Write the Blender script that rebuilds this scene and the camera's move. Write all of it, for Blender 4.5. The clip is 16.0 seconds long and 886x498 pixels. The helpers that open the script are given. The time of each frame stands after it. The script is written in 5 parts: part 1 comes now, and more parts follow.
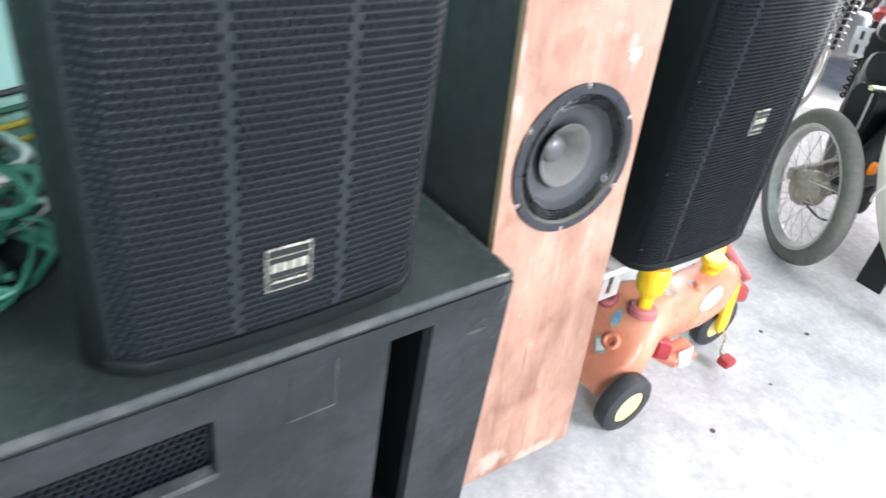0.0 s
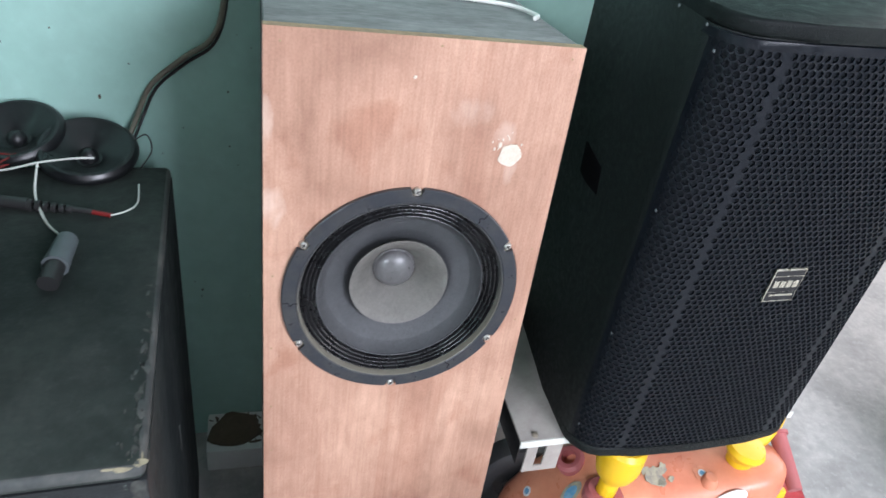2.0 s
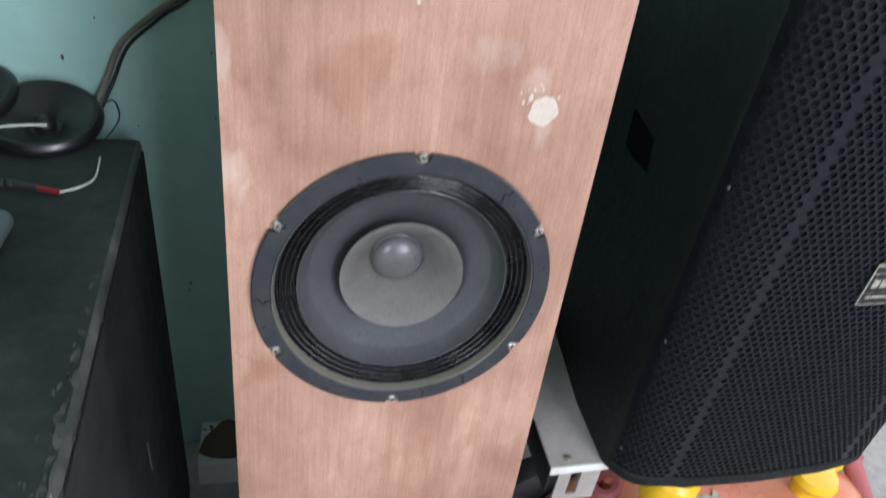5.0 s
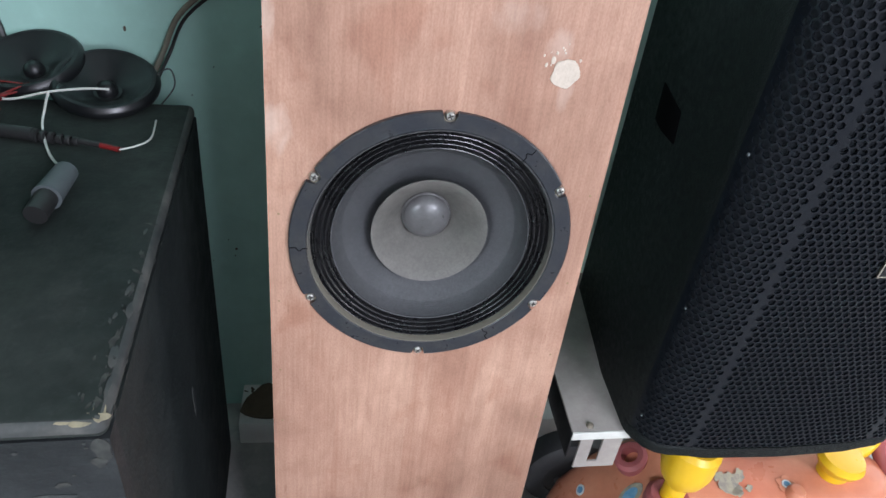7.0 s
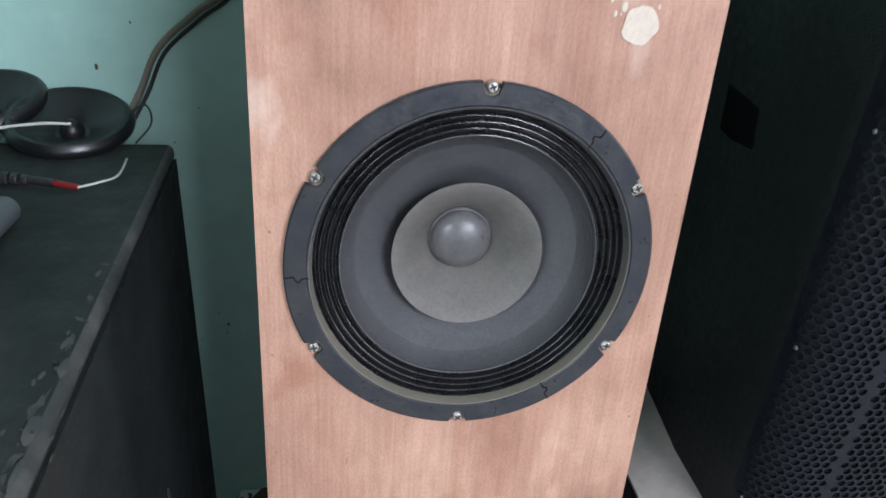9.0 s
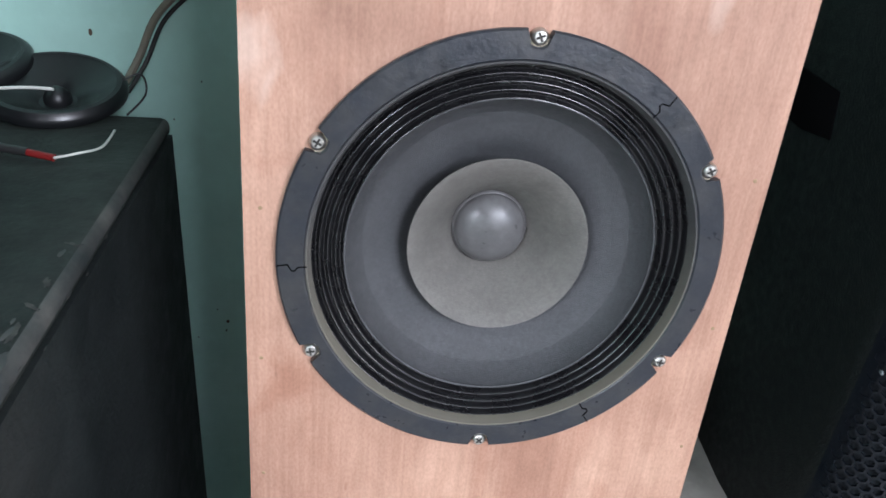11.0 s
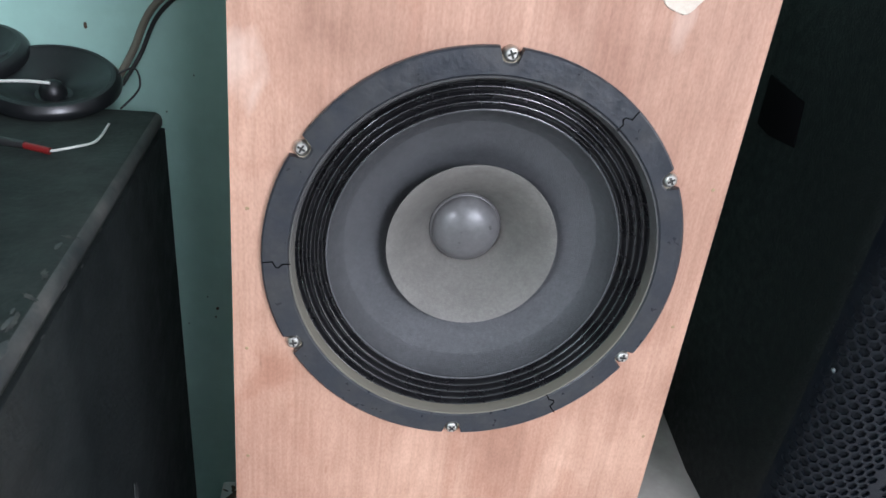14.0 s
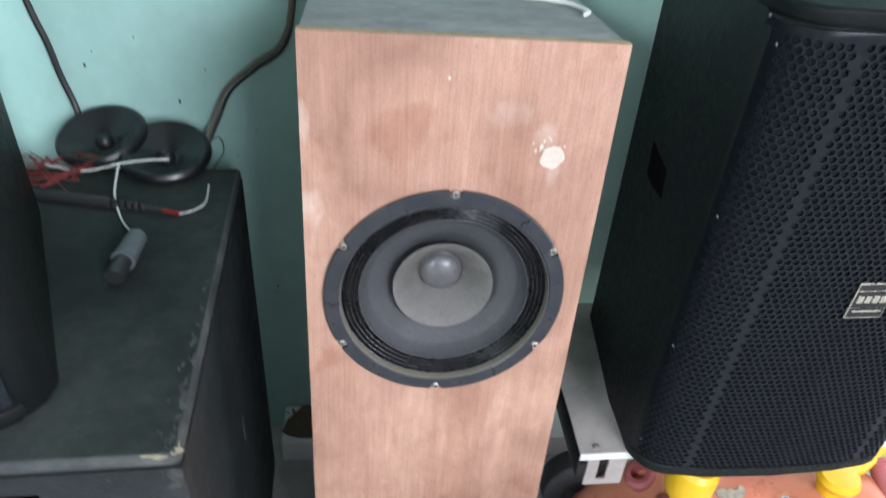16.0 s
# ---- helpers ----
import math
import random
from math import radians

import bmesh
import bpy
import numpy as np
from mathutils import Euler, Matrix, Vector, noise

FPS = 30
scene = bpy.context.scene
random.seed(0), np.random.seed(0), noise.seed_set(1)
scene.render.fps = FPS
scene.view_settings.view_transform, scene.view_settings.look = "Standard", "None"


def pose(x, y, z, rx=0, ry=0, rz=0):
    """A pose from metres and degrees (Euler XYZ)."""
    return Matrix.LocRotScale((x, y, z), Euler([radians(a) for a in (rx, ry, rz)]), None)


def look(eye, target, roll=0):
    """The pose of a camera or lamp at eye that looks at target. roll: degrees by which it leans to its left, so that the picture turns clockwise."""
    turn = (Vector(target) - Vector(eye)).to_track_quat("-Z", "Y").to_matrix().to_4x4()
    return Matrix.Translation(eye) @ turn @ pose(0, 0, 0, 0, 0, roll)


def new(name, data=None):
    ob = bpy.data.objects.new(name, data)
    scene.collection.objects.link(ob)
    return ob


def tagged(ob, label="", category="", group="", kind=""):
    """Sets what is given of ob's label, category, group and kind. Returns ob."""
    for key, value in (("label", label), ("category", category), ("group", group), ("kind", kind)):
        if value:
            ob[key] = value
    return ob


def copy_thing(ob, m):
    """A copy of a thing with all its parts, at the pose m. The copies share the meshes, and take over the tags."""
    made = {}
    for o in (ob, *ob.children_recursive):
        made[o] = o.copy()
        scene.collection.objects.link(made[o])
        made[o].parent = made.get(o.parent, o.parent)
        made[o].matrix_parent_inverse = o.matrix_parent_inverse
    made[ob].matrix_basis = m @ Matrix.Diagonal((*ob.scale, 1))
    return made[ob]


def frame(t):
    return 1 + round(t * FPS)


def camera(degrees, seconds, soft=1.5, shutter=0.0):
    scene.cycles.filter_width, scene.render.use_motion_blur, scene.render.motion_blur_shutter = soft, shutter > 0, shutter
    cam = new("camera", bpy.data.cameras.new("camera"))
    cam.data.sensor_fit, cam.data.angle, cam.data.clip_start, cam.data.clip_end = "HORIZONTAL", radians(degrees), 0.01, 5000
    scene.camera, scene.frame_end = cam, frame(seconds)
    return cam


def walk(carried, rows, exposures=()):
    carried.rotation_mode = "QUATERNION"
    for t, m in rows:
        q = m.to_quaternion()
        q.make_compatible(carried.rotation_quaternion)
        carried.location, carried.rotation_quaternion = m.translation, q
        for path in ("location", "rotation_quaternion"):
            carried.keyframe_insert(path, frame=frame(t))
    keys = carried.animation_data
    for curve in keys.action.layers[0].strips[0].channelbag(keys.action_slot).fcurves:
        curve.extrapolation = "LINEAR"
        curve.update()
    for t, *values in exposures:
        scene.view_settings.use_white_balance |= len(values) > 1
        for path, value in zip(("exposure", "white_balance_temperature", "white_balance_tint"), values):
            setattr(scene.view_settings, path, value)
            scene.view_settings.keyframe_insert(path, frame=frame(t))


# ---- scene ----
cam = camera(65.8, 16.0, shutter=0.6)
# The path is given in the frame of the leaning plywood cabinet; TILTED turns it upright.
TILTED = pose(0, 0, 0.033, -5.4, 0, 0)
PATH = [
    (0, (-0.626, -0.711, 1.099), (0.406, 0.678, 0.097), 5.8),
    (0.3, (-0.517, -0.68, 1.108), (0.544, 0.681, 0.098), 4.9),
    (0.5, (-0.426, -0.63, 1.106), (0.699, 0.701, 0.125), 6.4),
    (0.7, (-0.349, -0.582, 1.117), (0.803, 0.752, 0.172), 7.1),
    (0.9, (-0.284, -0.56, 1.126), (0.843, 0.781, 0.161), 7.9),
    (1, (-0.264, -0.548, 1.124), (0.858, 0.8, 0.164), 10.1),
    (1.5, (-0.106, -0.597, 1.116), (0.666, 0.948, 0.107), 10.6),
    (2, (-0.007, -0.583, 1.106), (0.521, 1.058, 0.092), 8.7),
    (2.5, (0.007, -0.527, 1.096), (0.558, 1.111, 0.089), 8.0),
    (3, (0.033, -0.468, 1.087), (0.664, 1.16, 0.11), 8.7),
    (3.5, (0.085, -0.498, 1.071), (0.603, 1.162, 0.083), 8.6),
    (4, (0.069, -0.481, 1.043), (0.537, 1.214, 0.09), 9.1),
    (4.5, (0.052, -0.465, 1.04), (0.511, 1.219, 0.062), 8.1),
    (5, (0.043, -0.468, 1.021), (0.496, 1.188, -0.006), 7.9),
    (5.2, (0.044, -0.474, 1.005), (0.484, 1.172, -0.043), 7.5),
    (7.3, (0.053, -0.524, 1.012), (0.375, 1.144, -0.043), 7.5),
    (7.5, (0.052, -0.529, 1.009), (0.378, 1.135, -0.051), 7.4),
    (8, (0.044, -0.534, 0.995), (0.348, 1.122, -0.084), 6.7),
    (8.5, (0.053, -0.454, 0.927), (0.333, 1.347, 0.103), 3.1),
    (8.7, (0.05, -0.435, 0.908), (0.362, 1.371, 0.109), 3.9),
    (10.8, (0.063, -0.346, 0.844), (0.332, 1.476, 0.064), 5.3),
    (11, (0.057, -0.346, 0.845), (0.323, 1.476, 0.063), 5.4),
    (11.5, (0.053, -0.343, 0.846), (0.3, 1.479, 0.061), 6.0),
    (12, (0.057, -0.341, 0.848), (0.305, 1.481, 0.06), 6.3),
    (12.5, (0.061, -0.343, 0.852), (0.32, 1.476, 0.061), 6.2),
    (13, (0.065, -0.345, 0.852), (0.333, 1.475, 0.067), 6.2),
    (13.5, (0.067, -0.351, 0.852), (0.352, 1.459, 0.051), 6.3),
    (14, (0.063, -0.366, 0.863), (0.352, 1.437, 0.047), 6.7),
    (14.5, (0.058, -0.404, 0.906), (0.343, 1.354, -0.004), 6.7),
    (15, (0.066, -0.491, 1.002), (0.339, 1.162, -0.09), 7.7),
    (15.5, (0.063, -0.556, 1.062), (0.333, 1.089, -0.043), 8.0),
    (16, (0.06, -0.583, 1.11), (0.284, 1.107, 0.066), 4.6),
]
EXPOSURES = [(0.0, 0.72), (0.3, 0.42), (0.5, 0.27), (1.0, 0.15), (1.6, 0.14), (3.0, 0.02), (5.0, -0.20), (8.0, -0.22), (11.0, 0.01), (14.0, 0.02), (16.0, 0.03)]
walk(cam, [(t, TILTED @ look(eye, target, roll)) for t, eye, target, roll in PATH], EXPOSURES)

# ---- light ----
world = bpy.data.worlds.new("world")
scene.world = world
world.use_nodes = True
wn, wl = world.node_tree.nodes, world.node_tree.links
sky = wn.new("ShaderNodeTexSky")
sky.sky_type, sky.sun_disc = "NISHITA", False
sky.sun_elevation, sky.sun_rotation = radians(50), radians(-60)
wl.new(sky.outputs[0], wn["Background"].inputs[0])
wn["Background"].inputs[1].default_value = 0.15


def area_lamp(name, eye, target, width, height, watts, colour):
    data = bpy.data.lights.new(name, "AREA")
    data.shape, data.size, data.size_y, data.energy, data.color = "RECTANGLE", width, height, watts, colour
    ob = new(name, data)
    ob.matrix_world = look(eye, target)
    return ob


area_lamp("daylight_east_opening", (3.3, 0.6, 1.35), (0.4, 0.1, 0.5), 3.6, 2.4, 150, (1.0, 0.975, 1.03))
area_lamp("daylight_south_opening", (1.45, -2.8, 2.10), (0.0, 0.2, 0.75), 1.3, 1.2, 138, (0.935, 0.968, 1.125))
# Added lamp for light from the southwest; no window is known there.
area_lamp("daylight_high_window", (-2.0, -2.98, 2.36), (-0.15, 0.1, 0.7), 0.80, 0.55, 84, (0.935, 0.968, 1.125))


# ---- materials ----
def material(name, colour, rough=0.6, metal=0.0, grain=0.0, grain_scale=60.0, stain=0.0, stain_scale=5.0, bump=0.0, bump_scale=120.0,
             second=None, stretch=(1, 1, 1), coat=0.0, random_tone=0.0, spec=0.5):
    """A principled surface whose colour varies at two scales, with fine relief."""
    m = bpy.data.materials.new(name)
    m.use_nodes = True
    n, l = m.node_tree.nodes, m.node_tree.links
    b = n["Principled BSDF"]
    b.inputs["Roughness"].default_value = rough
    b.inputs["Metallic"].default_value = metal
    b.inputs["Coat Weight"].default_value = coat
    b.inputs["Specular IOR Level"].default_value = spec
    co = n.new("ShaderNodeTexCoord")
    mp = n.new("ShaderNodeMapping")
    mp.inputs["Scale"].default_value = stretch
    l.new(co.outputs["Object"], mp.inputs["Vector"])

    def noise_at(scale, detail, low, high):
        t = n.new("ShaderNodeTexNoise")
        t.inputs["Scale"].default_value, t.inputs["Detail"].default_value = scale, detail
        t.inputs["Roughness"].default_value = 0.62
        l.new(mp.outputs[0], t.inputs["Vector"])
        r = n.new("ShaderNodeMapRange")
        r.inputs["From Min"].default_value, r.inputs["From Max"].default_value = low, high
        l.new(t.outputs["Fac"], r.inputs["Value"])
        return r.outputs[0]

    base = n.new("ShaderNodeRGB")
    base.outputs[0].default_value = (*colour, 1)
    out = base.outputs[0]

    def mixed(a, fac, amount, col):
        x = n.new("ShaderNodeMix")
        x.data_type = "RGBA"
        k = n.new("ShaderNodeMath")
        k.operation = "MULTIPLY"
        k.inputs[1].default_value = amount
        l.new(fac, k.inputs[0])
        l.new(k.outputs[0], x.inputs["Factor"])
        l.new(a, x.inputs["A"])
        x.inputs["B"].default_value = (*col, 1)
        return x.outputs["Result"]

    if stain:
        out = mixed(out, noise_at(stain_scale, 6, 0.42, 0.72), stain, second or [c * 0.45 for c in colour])
    if grain:
        out = mixed(out, noise_at(grain_scale, 4, 0.35, 0.75), grain, [c * 0.5 for c in colour])
        out = mixed(out, noise_at(grain_scale * 1.7, 3, 0.55, 0.8), grain * 0.6, [min(1, c * 1.5 + 0.03) for c in colour])
    if random_tone:
        info = n.new("ShaderNodeObjectInfo")
        out = mixed(out, info.outputs["Random"], random_tone, [c * 0.4 for c in colour])
    l.new(out, b.inputs["Base Color"])
    if grain or stain:
        rr = n.new("ShaderNodeMapRange")
        rr.inputs["To Min"].default_value, rr.inputs["To Max"].default_value = max(0.02, rough - 0.1), min(1, rough + 0.12)
        l.new(noise_at(grain_scale * 0.4, 3, 0.3, 0.7), rr.inputs["Value"])
        l.new(rr.outputs[0], b.inputs["Roughness"])
    if bump:
        t = n.new("ShaderNodeTexNoise")
        t.inputs["Scale"].default_value, t.inputs["Detail"].default_value = bump_scale, 5
        l.new(mp.outputs[0], t.inputs["Vector"])
        bp = n.new("ShaderNodeBump")
        bp.inputs["Strength"].default_value, bp.inputs["Distance"].default_value = bump, 0.002
        l.new(t.outputs["Fac"], bp.inputs["Height"])
        l.new(bp.outputs[0], b.inputs["Normal"])
    return m


M_FLOOR = material("worn_concrete", (0.50, 0.48, 0.455), 0.75, stain=0.8, stain_scale=7, grain=0.5, grain_scale=38, bump=0.3, bump_scale=70, second=(0.27, 0.26, 0.25))
M_WALL = material("mint_paint", (0.42, 0.67, 0.59), 0.7, stain=0.45, stain_scale=5, grain=0.16, grain_scale=30, bump=0.15, bump_scale=60, second=(0.30, 0.53, 0.455))
M_PLAIN = material("grey_plaster", (0.30, 0.31, 0.30), 0.9, stain=0.4, grain=0.2)
M_CEIL = material("ceiling_plaster", (0.35, 0.36, 0.36), 0.9, stain=0.2)
M_SIDEPAINT = material("dusty_black_paint", (0.016, 0.021, 0.020), 0.75, stain=0.5, stain_scale=9, grain=0.3, bump=0.2, second=(0.032, 0.040, 0.038))
M_TOPDUST = material("dust_covered_black_board", (0.13, 0.135, 0.13), 0.9, stain=0.7, stain_scale=14, grain=0.5, grain_scale=80, second=(0.25, 0.26, 0.25), stretch=(1, 2.4, 1))
M_EDGE = material("raw_board_edge", (0.30, 0.21, 0.12), 0.9, grain=0.6, grain_scale=120, stain=0.5, stain_scale=30)
M_BASKET = material("grey_black_frame_paint", (0.016, 0.019, 0.025), 0.36, grain=0.4, grain_scale=260, stain=0.6, stain_scale=40, bump=0.12, bump_scale=300, second=(0.052, 0.049, 0.044))
M_GASKET = material("dusty_beige_gasket", (0.05, 0.05, 0.05), 0.9, grain=0.5, grain_scale=150)
M_SURROUND = material("treated_cloth_surround", (0.007, 0.007, 0.008), 0.27, spec=0.9, grain=0.1, grain_scale=120, bump=0.015, bump_scale=200)
M_CONE = material("dusty_paper_cone", (0.046, 0.048, 0.051), 0.6, grain=0.5, grain_scale=420, stain=0.35, stain_scale=30, bump=0.3, bump_scale=1400, second=(0.080, 0.083, 0.088))
# Dark blotches stand for streaks in the paper and for shading inside the cone.
M_WHIZZ = material("grey_paper_whizzer", (0.135, 0.127, 0.115), 0.7, grain=0.4, grain_scale=420, stain=0.75, stain_scale=22, bump=0.2, bump_scale=900, second=(0.065, 0.065, 0.058))
M_CAP = material("dust_cap_paper", (0.080, 0.078, 0.078), 0.36, grain=0.25, grain_scale=300, stain=0.3, stain_scale=60, second=(0.25, 0.25, 0.25))
M_SCREW = material("zinc_screw", (0.62, 0.60, 0.56), 0.35, 1.0, grain=0.3, grain_scale=600)
# Colour of the raised cross bars, standing for the shade in a recess.
M_SLOT = material("screw_recess_shade", (0.03, 0.028, 0.025), 0.8)
# Near-black for cracks and hole insides; the holes' shade is in this colour.
M_HOLE = material("hole_shade_and_crack_black", (0.003, 0.003, 0.0035), 0.95, spec=0.05)
M_PUTTY = material("dried_filler", (0.54, 0.46, 0.38), 0.9, grain=0.3, grain_scale=200, bump=0.4, bump_scale=300)
M_CABINET = material("textured_black_cabinet_paint", (0.0062, 0.0086, 0.0082), 0.5, spec=0.2, grain=0.3, grain_scale=300, bump=0.5, bump_scale=700)
M_GRILLE = material("black_powder_coated_steel", (0.0032, 0.0052, 0.0085), 0.38, 0.0, spec=0.28, grain=0.3, grain_scale=200, bump=0.1, bump_scale=900)
M_FOAM = material("black_grille_foam", (0.006, 0.009, 0.013), 0.95)
M_CROWN = material("dusty_black_cabinet_top", (0.005, 0.007, 0.007), 0.55, spec=0.12, stain=0.5, stain_scale=9, grain=0.4, grain_scale=120, bump=0.3, bump_scale=600, second=(0.014, 0.018, 0.016))
# Left grille steel, greyed in colour for the haze and sheen over it.
M_HAZEGRILLE = material("black_steel_with_painted_haze", (0.007, 0.011, 0.014), 0.45, spec=0.36, grain=0.3, grain_scale=200, stain=0.4, stain_scale=6, second=(0.022, 0.028, 0.030))
M_CHROME = material("chrome_badge", (0.66, 0.64, 0.54), 0.28, 1.0, grain=0.2, grain_scale=400)
M_BADGE = material("dark_badge_field", (0.008, 0.008, 0.009), 0.5)
M_SUBPAINT = material("scuffed_charcoal_carpet_paint", (0.012, 0.016, 0.016), 0.68, spec=0.3, stain=0.45, stain_scale=7, grain=0.4, grain_scale=90, bump=0.35, bump_scale=260, second=(0.035, 0.042, 0.040))
# Front copy of the subwoofer paint, lightened in colour for the light falling there.
M_SUBFRONT = material("scuffed_paint_lightened_front", (0.013, 0.0155, 0.0165), 0.6, spec=0.32, stain=0.6, stain_scale=7, grain=0.4, grain_scale=90, bump=0.3, bump_scale=260, second=(0.048, 0.052, 0.054))
# Pale for worn paint, and for the sheen along the top's front edge.
M_SUBWORN_SHEEN = material("worn_paint_and_edge_sheen", (0.030, 0.035, 0.035), 0.7, grain=0.5, grain_scale=60, stain=0.9, stain_scale=24, second=(0.115, 0.112, 0.10))
M_RAWCHIP = material("raw_board_chip", (0.30, 0.26, 0.17), 0.9, grain=0.5, grain_scale=200, stain=0.6, stain_scale=80, second=(0.10, 0.095, 0.08))
M_SUBTOP = material("dusty_charcoal_paint", (0.011, 0.016, 0.014), 0.75, spec=0.3, stain=0.8, stain_scale=6, grain=0.5, grain_scale=70, bump=0.35, bump_scale=220, second=(0.040, 0.048, 0.042))
M_SUBCHIP = material("bare_chipped_board", (0.046, 0.047, 0.042), 0.85, stain=1.0, stain_scale=90, grain=0.5, grain_scale=200, second=(0.010, 0.014, 0.013))
M_STEEL = material("brushed_sheet_steel", (0.42, 0.38, 0.345), 0.55, 0.25, grain=0.25, grain_scale=60, stain=0.4, stain_scale=12)
M_STEELEDGE = material("painted_steel_lip", (0.72, 0.71, 0.65), 0.6, grain=0.25, stain=0.3)
M_ORANGE = material("faded_orange_plastic", (0.72, 0.31, 0.185), 0.33, stain=0.75, stain_scale=5, grain=0.15, second=(0.50, 0.11, 0.055))
M_REDP = material("red_plastic", (0.34, 0.028, 0.032), 0.4, stain=0.3, stain_scale=20)
M_PINK = material("faded_red_grip", (0.42, 0.12, 0.12), 0.55, stain=0.3, stain_scale=20)
M_YELLOW = material("yellow_plastic", (0.85, 0.50, 0.015), 0.35, stain=0.25, stain_scale=14)
M_PALEYEL = material("pale_yellow_hub", (0.75, 0.66, 0.28), 0.5, stain=0.3, stain_scale=30)
M_RUBBER = material("black_rubber", (0.025, 0.026, 0.028), 0.6, grain=0.5, grain_scale=80, stain=0.5, stain_scale=20, second=(0.08, 0.078, 0.07))
M_TYRE = material("dusty_tyre_rubber", (0.105, 0.098, 0.085), 0.85, grain=0.5, grain_scale=60, stain=0.6, stain_scale=9, second=(0.17, 0.155, 0.13))
M_RIM = material("dull_chrome_rim", (0.5, 0.49, 0.46), 0.42, 0.8, grain=0.3, grain_scale=90, stain=0.4, stain_scale=20)
M_HUB = material("oily_aluminium_hub", (0.30, 0.26, 0.20), 0.65, 0.3, grain=0.6, grain_scale=90, stain=0.7, stain_scale=25, second=(0.10, 0.08, 0.055))
M_BIKEBLACK = material("black_bike_plastic", (0.009, 0.009, 0.0095), 0.5, spec=0.3, grain=0.3, grain_scale=60, stain=0.4, stain_scale=15, second=(0.026, 0.024, 0.022))
M_BIKEMETAL = material("greasy_engine_metal", (0.32, 0.32, 0.32), 0.45, 0.7, grain=0.5, grain_scale=70, stain=0.6, stain_scale=18)
M_WHITEP = material("scuffed_white_fairing", (0.82, 0.79, 0.73), 0.4, stain=0.5, stain_scale=6, grain=0.12, grain_scale=60, second=(0.50, 0.49, 0.44))
M_PLATE = material("white_number_plate", (0.8, 0.8, 0.8), 0.5, stain=0.2)
M_INK = material("dark_ink", (0.04, 0.04, 0.05), 0.6)
M_STICKW = material("white_sticker", (0.72, 0.74, 0.74), 0.5, stain=0.3, stain_scale=40, second=(0.45, 0.55, 0.6))
M_STICKB = material("blue_sticker", (0.12, 0.32, 0.5), 0.5, stain=0.4, stain_scale=60, second=(0.5, 0.6, 0.62))
M_STICKG = material("worn_beige_sticker", (0.42, 0.38, 0.27), 0.6, stain=0.7, stain_scale=60, second=(0.12, 0.12, 0.16))
M_AMBER = material("amber_reflector", (0.85, 0.22, 0.01), 0.25)
M_CABLEK = material("black_cable", (0.02, 0.02, 0.02), 0.5)
M_CABLEB = material("dusty_brown_cable", (0.17, 0.15, 0.115), 0.6, grain=0.4, grain_scale=60)
M_CABLEW = material("white_cable", (0.6, 0.6, 0.56), 0.5, stain=0.3, stain_scale=30)
M_CABLER = material("red_cable", (0.17, 0.010, 0.010), 0.45)
M_CABLEY = material("yellow_cable", (0.60, 0.42, 0.05), 0.5)
M_CABLEG = material("green_cable", (0.02, 0.11, 0.07), 0.5)
M_HORN = material("black_tweeter_plastic", (0.008, 0.009, 0.010), 0.36, grain=0.3, grain_scale=80)
M_GREYPLUG = material("grey_rubber_boot", (0.095, 0.11, 0.115), 0.6, stain=0.3, stain_scale=60)
M_DIRT = material("dry_debris", (0.10, 0.075, 0.05), 0.95, grain=0.5)
M_BOXCARD = material("brown_cardboard", (0.36, 0.24, 0.14), 0.85, stain=0.3)
M_BLUE = material("blue_plastic_sack", (0.12, 0.28, 0.60), 0.5, stain=0.4, stain_scale=9, second=(0.5, 0.6, 0.75))
M_SACK = material("white_woven_sack", (0.70, 0.70, 0.68), 0.7, stain=0.3)


